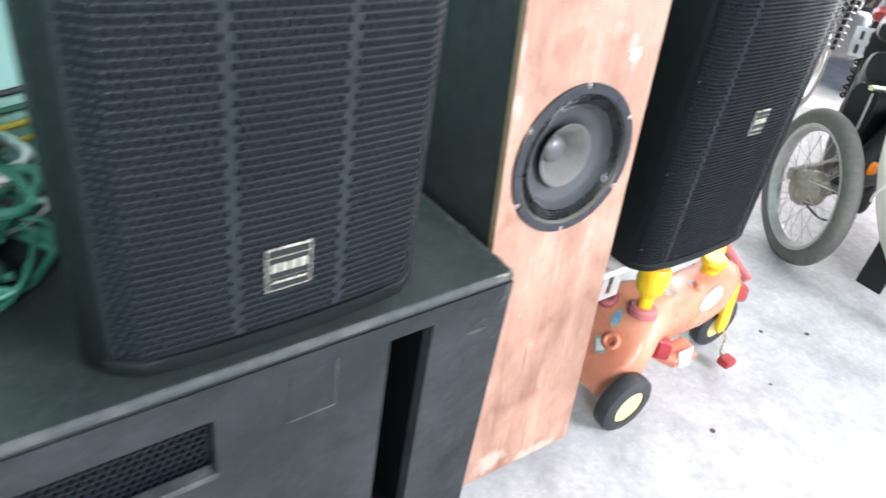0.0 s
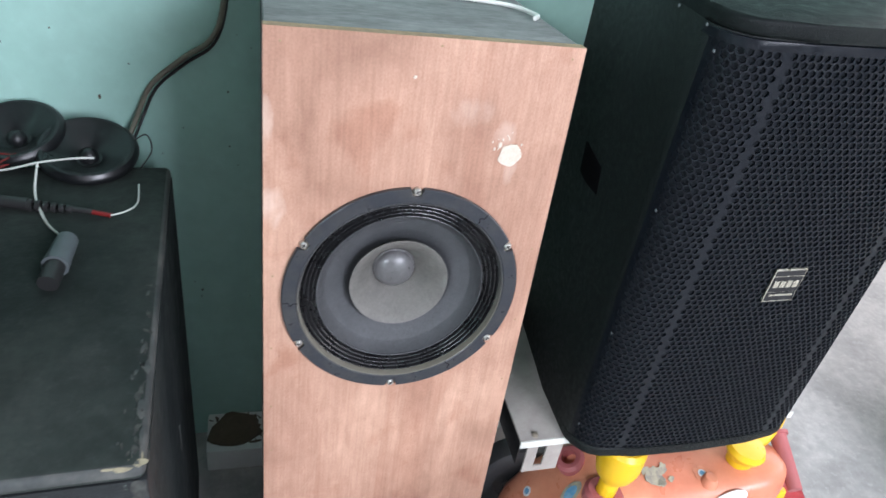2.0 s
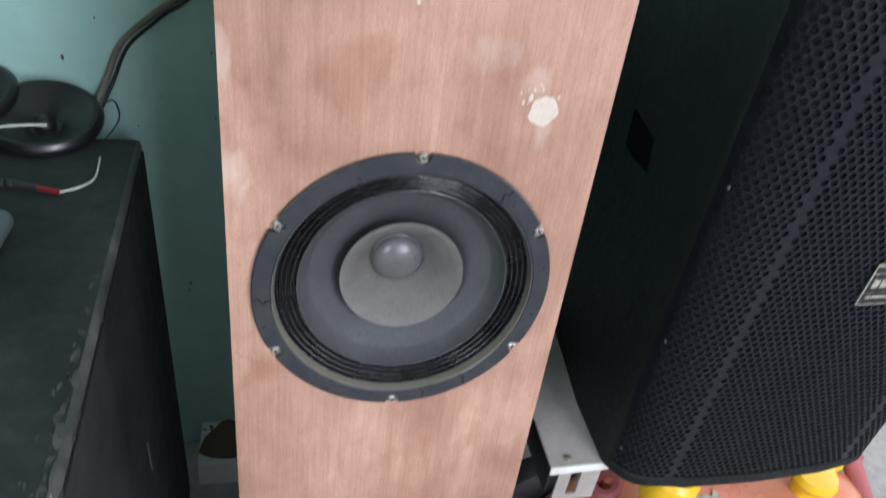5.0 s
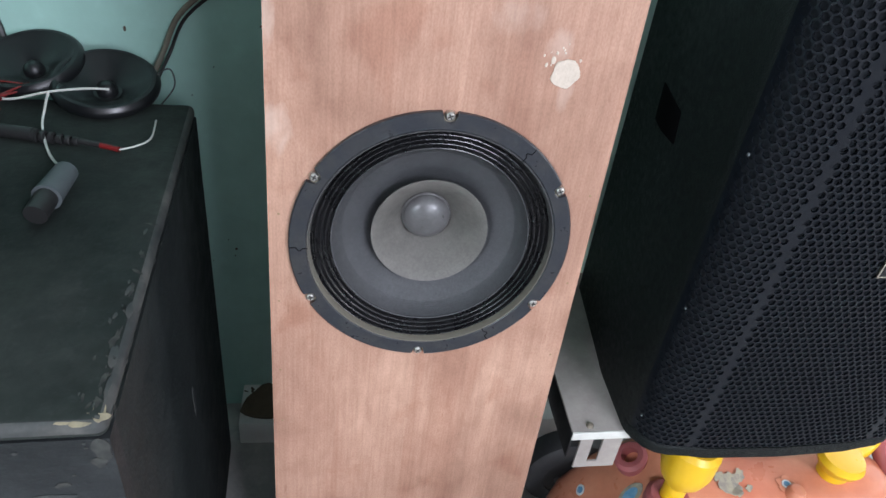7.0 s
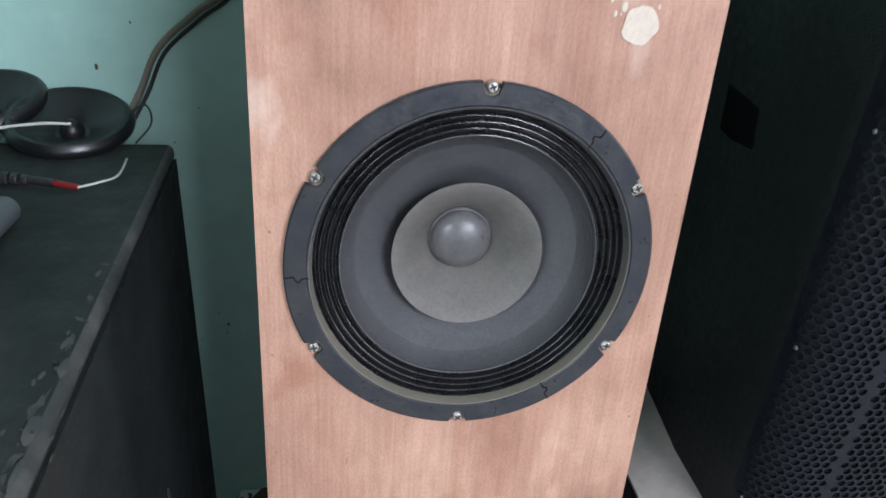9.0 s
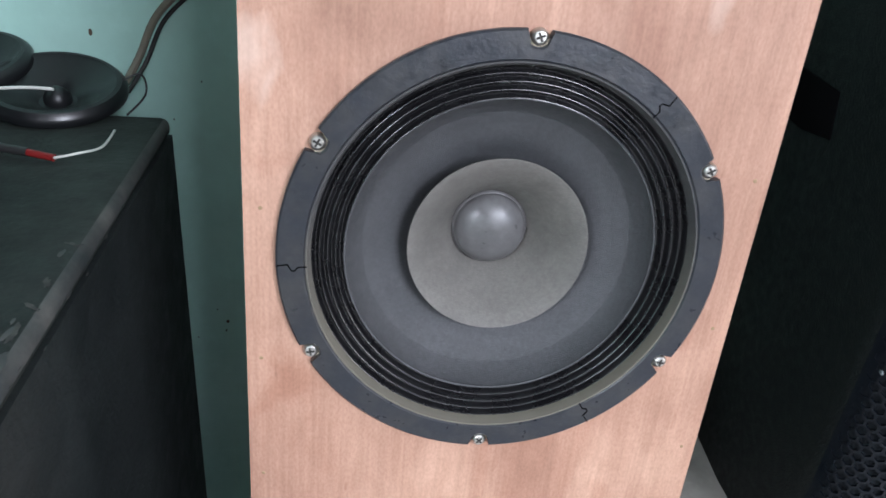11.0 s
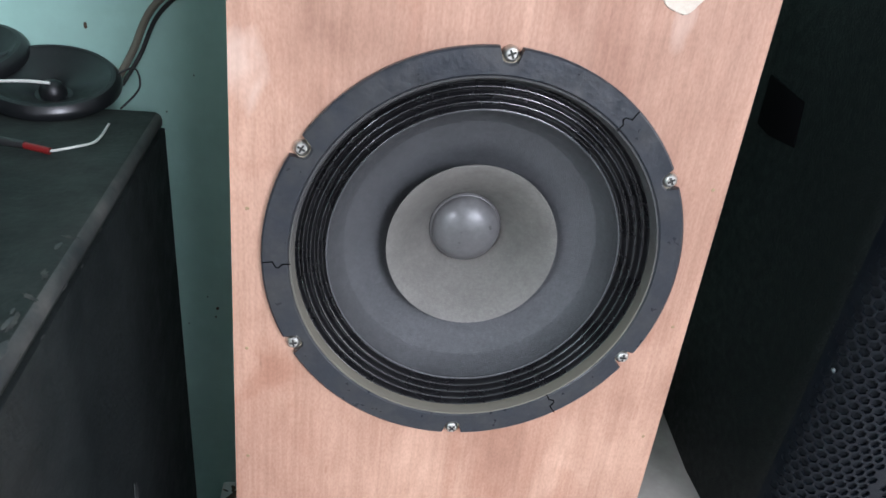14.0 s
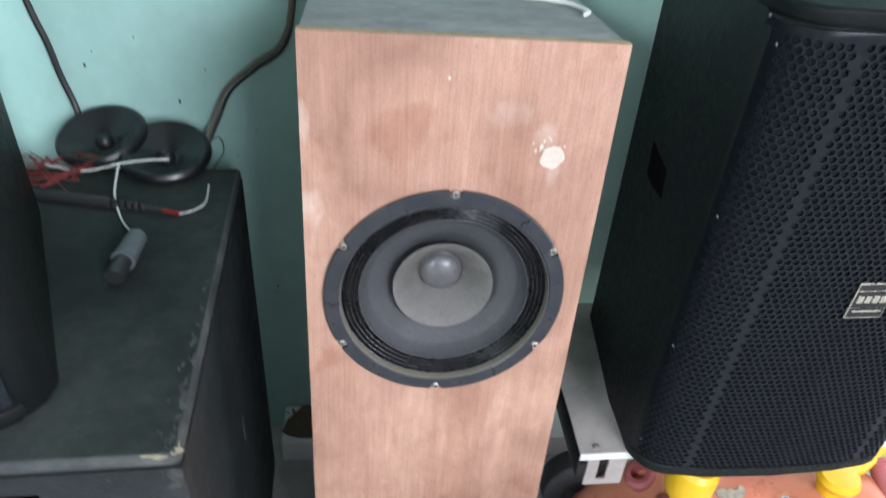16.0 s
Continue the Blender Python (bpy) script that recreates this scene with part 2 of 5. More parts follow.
def plywood():
    """Pinkish plywood: long vertical grain, blotches, faint fibres."""
    m = bpy.data.materials.new("sanded_reddish_plywood")
    m.use_nodes = True
    n, l = m.node_tree.nodes, m.node_tree.links
    b = n["Principled BSDF"]
    co = n.new("ShaderNodeTexCoord")

    def tex(scale, stretch, detail, distort=0.0):
        mp = n.new("ShaderNodeMapping")
        mp.inputs["Scale"].default_value = stretch
        l.new(co.outputs["Object"], mp.inputs["Vector"])
        t = n.new("ShaderNodeTexNoise")
        t.inputs["Scale"].default_value, t.inputs["Detail"].default_value, t.inputs["Distortion"].default_value = scale, detail, distort
        l.new(mp.outputs[0], t.inputs["Vector"])
        return t.outputs["Fac"]

    def ramp(fac, stops):
        r = n.new("ShaderNodeValToRGB")
        for i, (p, c) in enumerate(stops):
            e = r.color_ramp.elements[i] if i < 2 else r.color_ramp.elements.new(p)
            e.position, e.color = p, (*c, 1)
        l.new(fac, r.inputs[0])
        return r.outputs[0]

    def mix(kind, a, bb, f):
        x = n.new("ShaderNodeMix")
        x.data_type, x.blend_type = "RGBA", kind
        x.inputs["Factor"].default_value = f
        l.new(a, x.inputs["A"])
        l.new(bb, x.inputs["B"])
        return x.outputs["Result"]

    blotch = ramp(tex(9, (1, 1, 0.6), 6, 0.9), [(0.30, (0.278, 0.149, 0.101)), (0.74, (0.512, 0.316, 0.228)), (0.5, (0.402, 0.231, 0.163))])
    grain = ramp(tex(38, (1, 1, 0.07), 6, 0.5), [(0.33, (0.70, 0.64, 0.62)), (0.60, (1.0, 1.0, 1.0))])
    fibre = ramp(tex(330, (1, 1, 0.035), 5), [(0.36, (0.60, 0.54, 0.50)), (0.60, (1.06, 1.06, 1.06))])
    patch = ramp(tex(16, (1, 1, 0.9), 5, 0.4), [(0.58, (1, 1, 1)), (0.70, (0.78, 0.64, 0.58))])
    pores = ramp(tex(140, (1, 1, 0.25), 2), [(0.70, (1, 1, 1)), (0.78, (0.62, 0.52, 0.48))])
    c = mix("MULTIPLY", blotch, grain, 0.22)
    c = mix("MULTIPLY", c, fibre, 0.26)
    streak = ramp(tex(24, (1, 1, 0.10), 4, 1.2), [(0.54, (1, 1, 1)), (0.66, (0.74, 0.58, 0.52))])
    c = mix("MULTIPLY", c, streak, 0.35)
    speck = ramp(tex(700, (1, 1, 0.5), 2), [(0.34, (0.74, 0.68, 0.64)), (0.62, (1.12, 1.12, 1.12))])
    c = mix("MULTIPLY", c, speck, 0.36)
    mottle = ramp(tex(75, (1, 1, 0.45), 5, 0.8), [(0.36, (0.80, 0.72, 0.66)), (0.60, (1.05, 1.05, 1.03))])
    c = mix("MULTIPLY", c, mottle, 0.36)
    c = mix("MULTIPLY", c, patch, 0.7)
    c = mix("MULTIPLY", c, pores, 0.5)
    # pale rubbed places: (x, z, half width, half height, strength)
    sep = n.new("ShaderNodeSeparateXYZ")
    l.new(co.outputs["Object"], sep.inputs[0])
    ragged = tex(55, (1, 1, 0.6), 5, 0.6)

    def calc(kind, a, v):
        k = n.new("ShaderNodeMath")
        k.operation = kind
        for i, q in enumerate((a, v)):
            if isinstance(q, (int, float)):
                k.inputs[i].default_value = q
            else:
                l.new(q, k.inputs[i])
        return k.outputs[0]

    for x, z, rx, rz, amount in ((0.008, 0.792, 0.014, 0.022, 0.42), (0.001, 0.872, 0.008, 0.030, 0.45), (0.226, 0.872, 0.014, 0.016, 0.3), (0.190, 0.895, 0.022, 0.016, 0.2),
                                 (0.070, 0.045, 0.050, 0.030, 0.6), (0.19, 0.02, 0.08, 0.014, 0.5), (0.236, 0.838, 0.007, 0.020, 0.25)):
        dx = calc("POWER", calc("DIVIDE", calc("SUBTRACT", sep.outputs[0], x), rx), 2)
        dz = calc("POWER", calc("DIVIDE", calc("SUBTRACT", sep.outputs[2], z), rz), 2)
        near = calc("SUBTRACT", 1.0, calc("ADD", dx, dz))
        fac = calc("MULTIPLY", calc("ADD", near, calc("MULTIPLY", calc("SUBTRACT", ragged, 0.5), 3.0)), amount)
        clamp = n.new("ShaderNodeClamp")
        clamp.inputs["Max"].default_value = amount
        l.new(fac, clamp.inputs[0])
        gate = calc("MULTIPLY", clamp.outputs[0], calc("GREATER_THAN", near, -0.6))
        x_ = n.new("ShaderNodeMix")
        x_.data_type = "RGBA"
        l.new(gate, x_.inputs["Factor"])
        l.new(c, x_.inputs["A"])
        x_.inputs["B"].default_value = (0.60, 0.47, 0.39, 1)
        c = x_.outputs["Result"]
    l.new(c, b.inputs["Base Color"])
    b.inputs["Roughness"].default_value = 0.62
    bp = n.new("ShaderNodeBump")
    bp.inputs["Strength"].default_value, bp.inputs["Distance"].default_value = 0.12, 0.001
    l.new(tex(330, (1, 1, 0.035), 3), bp.inputs["Height"])
    l.new(bp.outputs[0], b.inputs["Normal"])
    return m


M_PLY = plywood()


def settled_dust(m, colour):
    """Pale dust that lies on the lower, upward-facing part of a ring (its own y axis points up)."""
    n, l = m.node_tree.nodes, m.node_tree.links
    b = n["Principled BSDF"]
    was = b.inputs["Base Color"].links[0].from_socket
    co, sep, r = n.new("ShaderNodeTexCoord"), n.new("ShaderNodeSeparateXYZ"), n.new("ShaderNodeMapRange")
    l.new(co.outputs["Object"], sep.inputs[0])
    l.new(sep.outputs[1], r.inputs["Value"])
    r.inputs["From Min"].default_value, r.inputs["From Max"].default_value = 0.03, -0.05
    x = n.new("ShaderNodeMix")
    x.data_type = "RGBA"
    l.new(r.outputs[0], x.inputs["Factor"])
    l.new(was, x.inputs["A"])
    x.inputs["B"].default_value = (*colour, 1)
    l.new(x.outputs["Result"], b.inputs["Base Color"])


M_GLUE = material("dried_beige_glue", (0.34, 0.30, 0.22), 0.85, grain=0.6, grain_scale=250, stain=0.7, stain_scale=60, second=(0.06, 0.055, 0.05))
settled_dust(M_GASKET, (0.125, 0.115, 0.09))


# ---- mesh helpers ----
def finish(bm, name, mat, smooth=True, sharp=35):
    me = bpy.data.meshes.new(name)
    bmesh.ops.recalc_face_normals(bm, faces=bm.faces[:])
    if smooth:
        for f in bm.faces:
            f.smooth = True
        for e in bm.edges:
            if len(e.link_faces) == 2 and e.calc_face_angle(0) > radians(sharp):
                e.smooth = False
    bm.to_mesh(me)
    bm.free()
    for x in (mat if isinstance(mat, (list, tuple)) else [mat]):
        me.materials.append(x)
    return me


def part(name, bm, mat, parent, label="", m=None):
    ob = new(name, finish(bm, name, mat))
    ob.parent = parent
    if m is not None:
        ob.matrix_basis = m
    return tagged(ob, label)


def thing(name, label, category, m=None, group="", kind=""):
    ob = new(name)
    ob.empty_display_size = 0.05
    if m is not None:
        ob.matrix_basis = m
    return tagged(ob, label, category, group, kind)


def whole(name, bm, mat, label, category, m=None, group="", kind=""):
    ob = new(name, finish(bm, name, mat))
    if m is not None:
        ob.matrix_basis = m
    return tagged(ob, label, category, group, kind)


def box(x0, x1, y0, y1, z0, z1, bevel=0.0, seg=2, bm=None):
    bm = bm or bmesh.new()
    r = bmesh.ops.create_cube(bm, size=1, matrix=Matrix.Translation(((x0 + x1) / 2, (y0 + y1) / 2, (z0 + z1) / 2)) @ Matrix.Diagonal((x1 - x0, y1 - y0, z1 - z0, 1)))
    if bevel:
        es = list({e for v in r["verts"] for e in v.link_edges})
        bmesh.ops.bevel(bm, geom=es, offset=bevel, segments=seg, affect="EDGES", profile=0.5)
    return bm


def lathe(profile, n=48, m=None, bm=None, closed=False):
    """Turns (radius, height) pairs about the z axis."""
    bm = bm or bmesh.new()
    m = m or Matrix()
    rings = []
    for r, z in profile:
        if r < 1e-6:
            rings.append([bm.verts.new(m @ Vector((0, 0, z)))])
        else:
            rings.append([bm.verts.new(m @ Vector((r * math.cos(a), r * math.sin(a), z))) for a in (2 * math.pi * i / n for i in range(n))])
    pairs = list(zip(rings, rings[1:])) + ([(rings[-1], rings[0])] if closed else [])
    for a, b in pairs:
        for i in range(n):
            j = (i + 1) % n
            if len(a) == 1 and len(b) > 1:
                bm.faces.new((a[0], b[i], b[j]))
            elif len(b) == 1 and len(a) > 1:
                bm.faces.new((a[i], a[j], b[0]))
            elif len(a) > 1:
                bm.faces.new((a[i], a[j], b[j], b[i]))
    return bm


def tube(points, radius, n=10, bm=None, ends=True, taper=None):
    """A round bar along points (smoothed by Catmull-Rom)."""
    bm = bm or bmesh.new()
    P = [Vector(p) for p in points]
    if len(P) > 2:
        S = []
        for i in range(len(P) - 1):
            a, b, c, d = P[max(i - 1, 0)], P[i], P[i + 1], P[min(i + 2, len(P) - 1)]
            for k in range(6):
                t = k / 6
                S.append(0.5 * ((2 * b) + (c - a) * t + (2 * a - 5 * b + 4 * c - d) * t * t + (3 * b - a - 3 * c + d) * t ** 3))
        P = S + [P[-1]]
    rings, u = [], None
    for i, p in enumerate(P):
        t = (P[min(i + 1, len(P) - 1)] - P[max(i - 1, 0)]).normalized()
        if u is None:
            u = t.orthogonal().normalized()
        u = (u - t * u.dot(t)).normalized()
        v = t.cross(u)
        r = radius if taper is None else radius + (taper - radius) * i / (len(P) - 1)
        rings.append([bm.verts.new(p + r * (math.cos(a) * u + math.sin(a) * v)) for a in (2 * math.pi * k / n for k in range(n))])
    for a, b in zip(rings, rings[1:]):
        for i in range(n):
            bm.faces.new((a[i], a[(i + 1) % n], b[(i + 1) % n], b[i]))
    if ends:
        bm.faces.new(rings[0][::-1])
        bm.faces.new(rings[-1])
    return bm


def prism(outline, z0, z1, bevel=0.0, seg=2, bm=None):
    """A flat outline (x, y) raised from z0 to z1."""
    bm = bm or bmesh.new()
    lo = [bm.verts.new((x, y, z0)) for x, y in outline]
    hi = [bm.verts.new((x, y, z1)) for x, y in outline]
    faces = [bm.faces.new(lo[::-1]), bm.faces.new(hi)]
    for i in range(len(lo)):
        j = (i + 1) % len(lo)
        faces.append(bm.faces.new((lo[i], lo[j], hi[j], hi[i])))
    if bevel:
        es = list({e for f in faces[:2] for e in f.edges})
        bmesh.ops.bevel(bm, geom=es, offset=bevel, segments=seg, affect="EDGES", profile=0.5)
    return bm


def blob_outline(r, n, rough, seed, sx=1.0, sy=1.0):
    rnd = random.Random(seed)
    k = [rnd.uniform(1 - rough, 1 + rough) for _ in range(n)]
    return [(sx * r * (0.5 * k[i] + 0.25 * k[i - 1] + 0.25 * k[(i + 1) % n]) * math.cos(2 * math.pi * i / n),
             sy * r * (0.5 * k[i] + 0.25 * k[i - 1] + 0.25 * k[(i + 1) % n]) * math.sin(2 * math.pi * i / n)) for i in range(n)]


def cable(name, points, radius, mat, label, ends=True):
    return whole(name, tube(points, radius, 8, ends=ends), mat, label, "cable")


def board_with_openings(xs, zs, holes, y0, y1):
    bm = bmesh.new()
    grid = {}
    def v(x, y, z):
        k = (round(x, 5), round(y, 5), round(z, 5))
        if k not in grid:
            grid[k] = bm.verts.new((x, y, z))
        return grid[k]
    solid = {(i, j) for i in range(len(xs) - 1) for j in range(len(zs) - 1)} - set(holes)
    for i, j in solid:
        a, b, c, d = xs[i], xs[i + 1], zs[j], zs[j + 1]
        bm.faces.new((v(a, y0, c), v(b, y0, c), v(b, y0, d), v(a, y0, d)))
        bm.faces.new((v(a, y1, d), v(b, y1, d), v(b, y1, c), v(a, y1, c)))
        for (di, dj), (p, q) in (((-1, 0), ((a, c), (a, d))), ((1, 0), ((b, d), (b, c))), ((0, -1), ((b, c), (a, c))), ((0, 1), ((a, d), (b, d)))):
            if (i + di, j + dj) not in solid:
                bm.faces.new((v(p[0], y0, p[1]), v(q[0], y0, q[1]), v(q[0], y1, q[1]), v(p[0], y1, p[1])))
    return bm


FACING = pose(0, 0, 0, 90, 0, 0)  # turns the z axis of a turned form towards -y (out of a front)


# ---- the place ----
floor = whole("floor", box(-2.4, 14, -3.0, 12, -0.12, 0.0), M_FLOOR, "worn light grey concrete garage floor", "floor", kind="structure")
whole("wall_north", box(-2.4, 1.12, 0.48, 0.62, 0.0, 2.9, 0.002), M_WALL, "stained mint green painted wall", "wall", kind="structure")
whole("plinth", box(-0.101, 1.12, 0.387, 0.4795, 0.0, 0.058, 0.003), M_SACK, "white painted plinth at the foot of the wall", "plinth", kind="structure")
whole("wall_west", box(-2.54, -2.4, -3.0, 0.62, 0.0, 2.9), M_WALL, "mint green painted wall", "wall", kind="structure")
# Out of view; its opening is added only for the southwest lamp.
whole("wall_south", board_with_openings([-2.54, -2.42, -1.58, 0.6], [0.0, 2.06, 2.66, 2.9], [(1, 1)], -3.14, -3.0), M_PLAIN, "unseen grey plastered wall with an opening added for a lamp", "wall", kind="structure")
whole("wall_east", box(7.4, 7.55, -3.0, 4.6, 0.0, 2.9), M_PLAIN, "grey plastered wall across the yard", "wall", kind="structure")
whole("wall_far", box(0.98, 8.2, 4.6, 4.75, 0.0, 2.9), M_PLAIN, "grey plastered wall behind the parked bikes", "wall", kind="structure")
whole("ceiling", box(-2.54, 3.4, -3.14, 4.75, 2.9, 3.02), M_CEIL, "plain grey ceiling", "ceiling", kind="structure")


# ---- plywood loudspeaker, leaning back against the wall ----
BOX_W, BOX_Z0, BOX_Z1, BOX_D = 0.289, 0.008, 0.961, 0.384
CX, CZ = 0.143, 0.691      # centre of the driver
BOLT_R, BOLT_0 = 0.122, radians(89)


def panel_with_round_hole(x0, x1, z0, z1, cx, cz, r, thick, n=96):
    """A board in the xz plane, its front at y = 0, with a round hole."""
    bm = bmesh.new()
    angles = sorted([2 * math.pi * i / n for i in range(n)] + [math.atan2(z - cz, x - cx) % (2 * math.pi) for x in (x0, x1) for z in (z0, z1)])
    loops = []
    for y in (0.0, thick):
        inner, outer = [], []
        for a in angles:
            c, s = math.cos(a), math.sin(a)
            k = min(((x1 if c > 0 else x0) - cx) / c if abs(c) > 1e-9 else 1e9, ((z1 if s > 0 else z0) - cz) / s if abs(s) > 1e-9 else 1e9)
            inner.append(bm.verts.new((cx + r * c, y, cz + r * s)))
            outer.append(bm.verts.new((cx + k * c, y, cz + k * s)))
        loops.append((inner, outer))
    (fi, fo), (bi, bo) = loops
    for i in range(len(angles)):
        j = (i + 1) % len(angles)
        for quad in ((fi[i], fi[j], fo[j], fo[i]), (bi[j], bi[i], bo[i], bo[j]), (fi[j], fi[i], bi[i], bi[j]), (fo[i], fo[j], bo[j], bo[i])):
            bm.faces.new(quad)
    return bm


cab = thing("wooden_speaker", "narrow reddish plywood loudspeaker cabinet leaning on the wall", "loudspeaker", TILTED)
bm = panel_with_round_hole(0, BOX_W, BOX_Z0, BOX_Z1, CX, CZ, 0.113, 0.013)
for f in bm.faces:
    c = f.calc_center_median()
    if 0.001 < c.y < 0.012 and math.hypot(c.x - CX, c.z - CZ) > 0.116:
        f.material_index = 1
front = part("front_panel", bm, [M_PLY, M_EDGE], cab, "sanded reddish plywood front with pale scuffs")
part("side_panel", box(0.002, 0.016, 0.0135, BOX_D, BOX_Z0, BOX_Z1 - 0.0145, 0.001), M_SIDEPAINT, cab, "dusty black painted board")
part("side_panel", box(BOX_W - 0.016, BOX_W - 0.002, 0.0135, BOX_D, BOX_Z0, BOX_Z1 - 0.0145, 0.001), M_SIDEPAINT, cab, "dusty black painted board")
part("top_panel", box(0.001, BOX_W - 0.001, 0.0135, BOX_D, BOX_Z1 - 0.014, BOX_Z1 - 0.001, 0.0015), M_TOPDUST, cab, "black board grey with dust")
part("back_panel", box(0.017, BOX_W - 0.017, BOX_D - 0.014, BOX_D - 0.001, BOX_Z0 + 0.015, BOX_Z1 - 0.015), M_SIDEPAINT, cab)
part("bottom_panel", box(0.017, BOX_W - 0.017, 0.0135, BOX_D - 0.001, BOX_Z0, BOX_Z0 + 0.013), M_SIDEPAINT, cab)


def on_front(name, outline, x, z, lift, mat, label="", thick=0.0012):
    bm = prism(outline, 0, thick, bevel=min(0.0005, thick * 0.4), seg=1)
    return part(name, bm, mat, front, label, pose(x, -lift, z, 90, 0, 0))


on_front("filler_patch", blob_outline(0.0118, 34, 0.20, 9, 1.0, 1.0), 0.234, 0.853, -0.0004, M_PUTTY, "cream filler patch")
for i, (dx, dz, r) in enumerate(((-0.012, 0.010, 0.0018), (-0.017, 0.006, 0.0012), (-0.010, 0.016, 0.0011), (-0.020, 0.013, 0.0008), (0.010, 0.011, 0.0010), (-0.006, 0.020, 0.0007))):
    on_front("filler_speck", blob_outline(r, 9, 0.4, 20 + i, 1, 1.5), 0.234 + dx, 0.853 + dz, -0.0006, M_PUTTY, "cream filler speck")
rnd = random.Random(77)
for i in range(5):
    a, d = rnd.uniform(1.6, 3.0), rnd.uniform(0.010, 0.024)
    on_front("filler_speck", blob_outline(rnd.uniform(0.0004, 0.0011), 11, 0.6, 600 + i, 1, rnd.uniform(0.8, 1.8)), 0.234 + d * math.cos(a), 0.853 + d * math.sin(a), -0.0008, M_PUTTY, "cream filler speck")
on_front("paint_chip", blob_outline(0.003, 9, 0.4, 31, 0.8, 1.6), 0.126, 0.326, -0.0004, M_PUTTY, "pale chip")
on_front("gouge", blob_outline(0.004, 11, 0.4, 32, 0.7, 6.0), 0.117, 0.296, -0.0009, M_EDGE, "shallow brown gouge")
on_front("paint_chip", blob_outline(0.0016, 8, 0.3, 33), 0.131, 0.925, -0.0004, M_PUTTY, "pale chip")
for x, z in ((0.152, 0.954), (0.014, 0.949), (0.277, 0.950), (0.009, 0.716), (0.008, 0.624), (0.280, 0.745), (0.279, 0.650), (0.009, 0.470), (0.281, 0.470), (0.280, 0.560), (0.008, 0.540)):
    on_front("nail_head", [(0.0014 * math.cos(a), 0.0014 * math.sin(a)) for a in (k * math.pi / 5 for k in range(10))], x, z, -0.0009, M_EDGE, "rusty nail head")


def notched_ring():
    bm = bmesh.new()
    n, rows = 360, []
    for i in range(n):
        a = 2 * math.pi * i / n
        r = 0.126
        for k in range(6):
            d = abs((a - BOLT_0 - k * math.pi / 3 + math.pi) % (2 * math.pi) - math.pi) * 0.124
            if d < 0.0062:
                r = min(r, 0.1225 - 0.0052 * math.sqrt(1 - (d / 0.0062) ** 2))
        c, s = math.cos(a), math.sin(a)
        rows.append([bm.verts.new((q * c, q * s, h)) for q, h in ((r, 0.0), (r, 0.0042), (r - 0.0012, 0.0052), (0.1115, 0.0052), (0.1105, 0.0042), (0.1105, 0.0))])
    for i in range(n):
        a, b = rows[i], rows[(i + 1) % n]
        for k in range(6):
            bm.faces.new((a[k], b[k], b[(k + 1) % 6], a[(k + 1) % 6]))
    return bm


AXIS = pose(CX, 0, CZ) @ FACING
driver = part("speaker_driver", notched_ring(), M_BASKET, cab, "grey-black round driver frame with screw notches", AXIS @ pose(0, 0, 0.0003))
part("gasket", lathe([(0.1104, 0.0046), (0.1094, 0.0046), (0.1078, 0.0005), (0.1074, -0.006), (0.1104, -0.006)], 128, closed=True), M_GASKET, driver, "dusty beige inner rim")
prof = []
for i in range(61):
    t = i / 60
    prof.append((0.1078 - 0.0178 * t, -0.0040 - 0.0040 * t + 0.0020 * math.cos(t * 4 * 2 * math.pi)))
part("surround", lathe(prof, 160), M_SURROUND, driver, "glossy black corrugated surround")
part("cone", lathe([(0.0902, -0.0062), (0.0892, -0.0066), (0.0886, -0.0090), (0.0806, -0.0200), (0.0792, -0.0212), (0.068, -0.0256), (0.055, -0.0325), (0.040, -0.043), (0.024, -0.054)], 128), M_CONE, driver, "dusty black paper cone")
whz = [(0.0240, -0.0525), (0.0275, -0.0470), (0.0325, -0.0400), (0.0390, -0.0320), (0.0460, -0.0245), (0.0530, -0.0185), (0.0540, -0.0182), (0.0540, -0.0190), (0.0465, -0.0258), (0.0395, -0.0335), (0.0330, -0.0415), (0.0245, -0.0535)]
part("whizzer_cone", lathe(whz, 96), M_WHIZZ, driver, "grey paper whizzer cone")
part("dust_cap", lathe([(0.0242, -0.0520), (0.0236, -0.0506), (0.0230, -0.0502)] + [(0.0228 * math.cos(t), -0.0502 + 0.0125 * math.sin(t)) for t in (k * math.pi / 24 for k in range(0, 13))], 64), M_CAP, driver, "rounded grey dust cap")
part("magnet_housing", lathe([(0, -0.10), (0.07, -0.10), (0.07, -0.075), (0.10, -0.062), (0.112, -0.002), (0.109, -0.008), (0.096, -0.060), (0.03, -0.065), (0, -0.065)], 48), M_HOLE, driver)
part("glue_bead", lathe([(0.1160, 0.0006), (0.1160, 0.0026), (0.1215, 0.0026), (0.1222, 0.0006)], 96, closed=True), M_GLUE, driver, "dried beige glue showing in the screw notches")
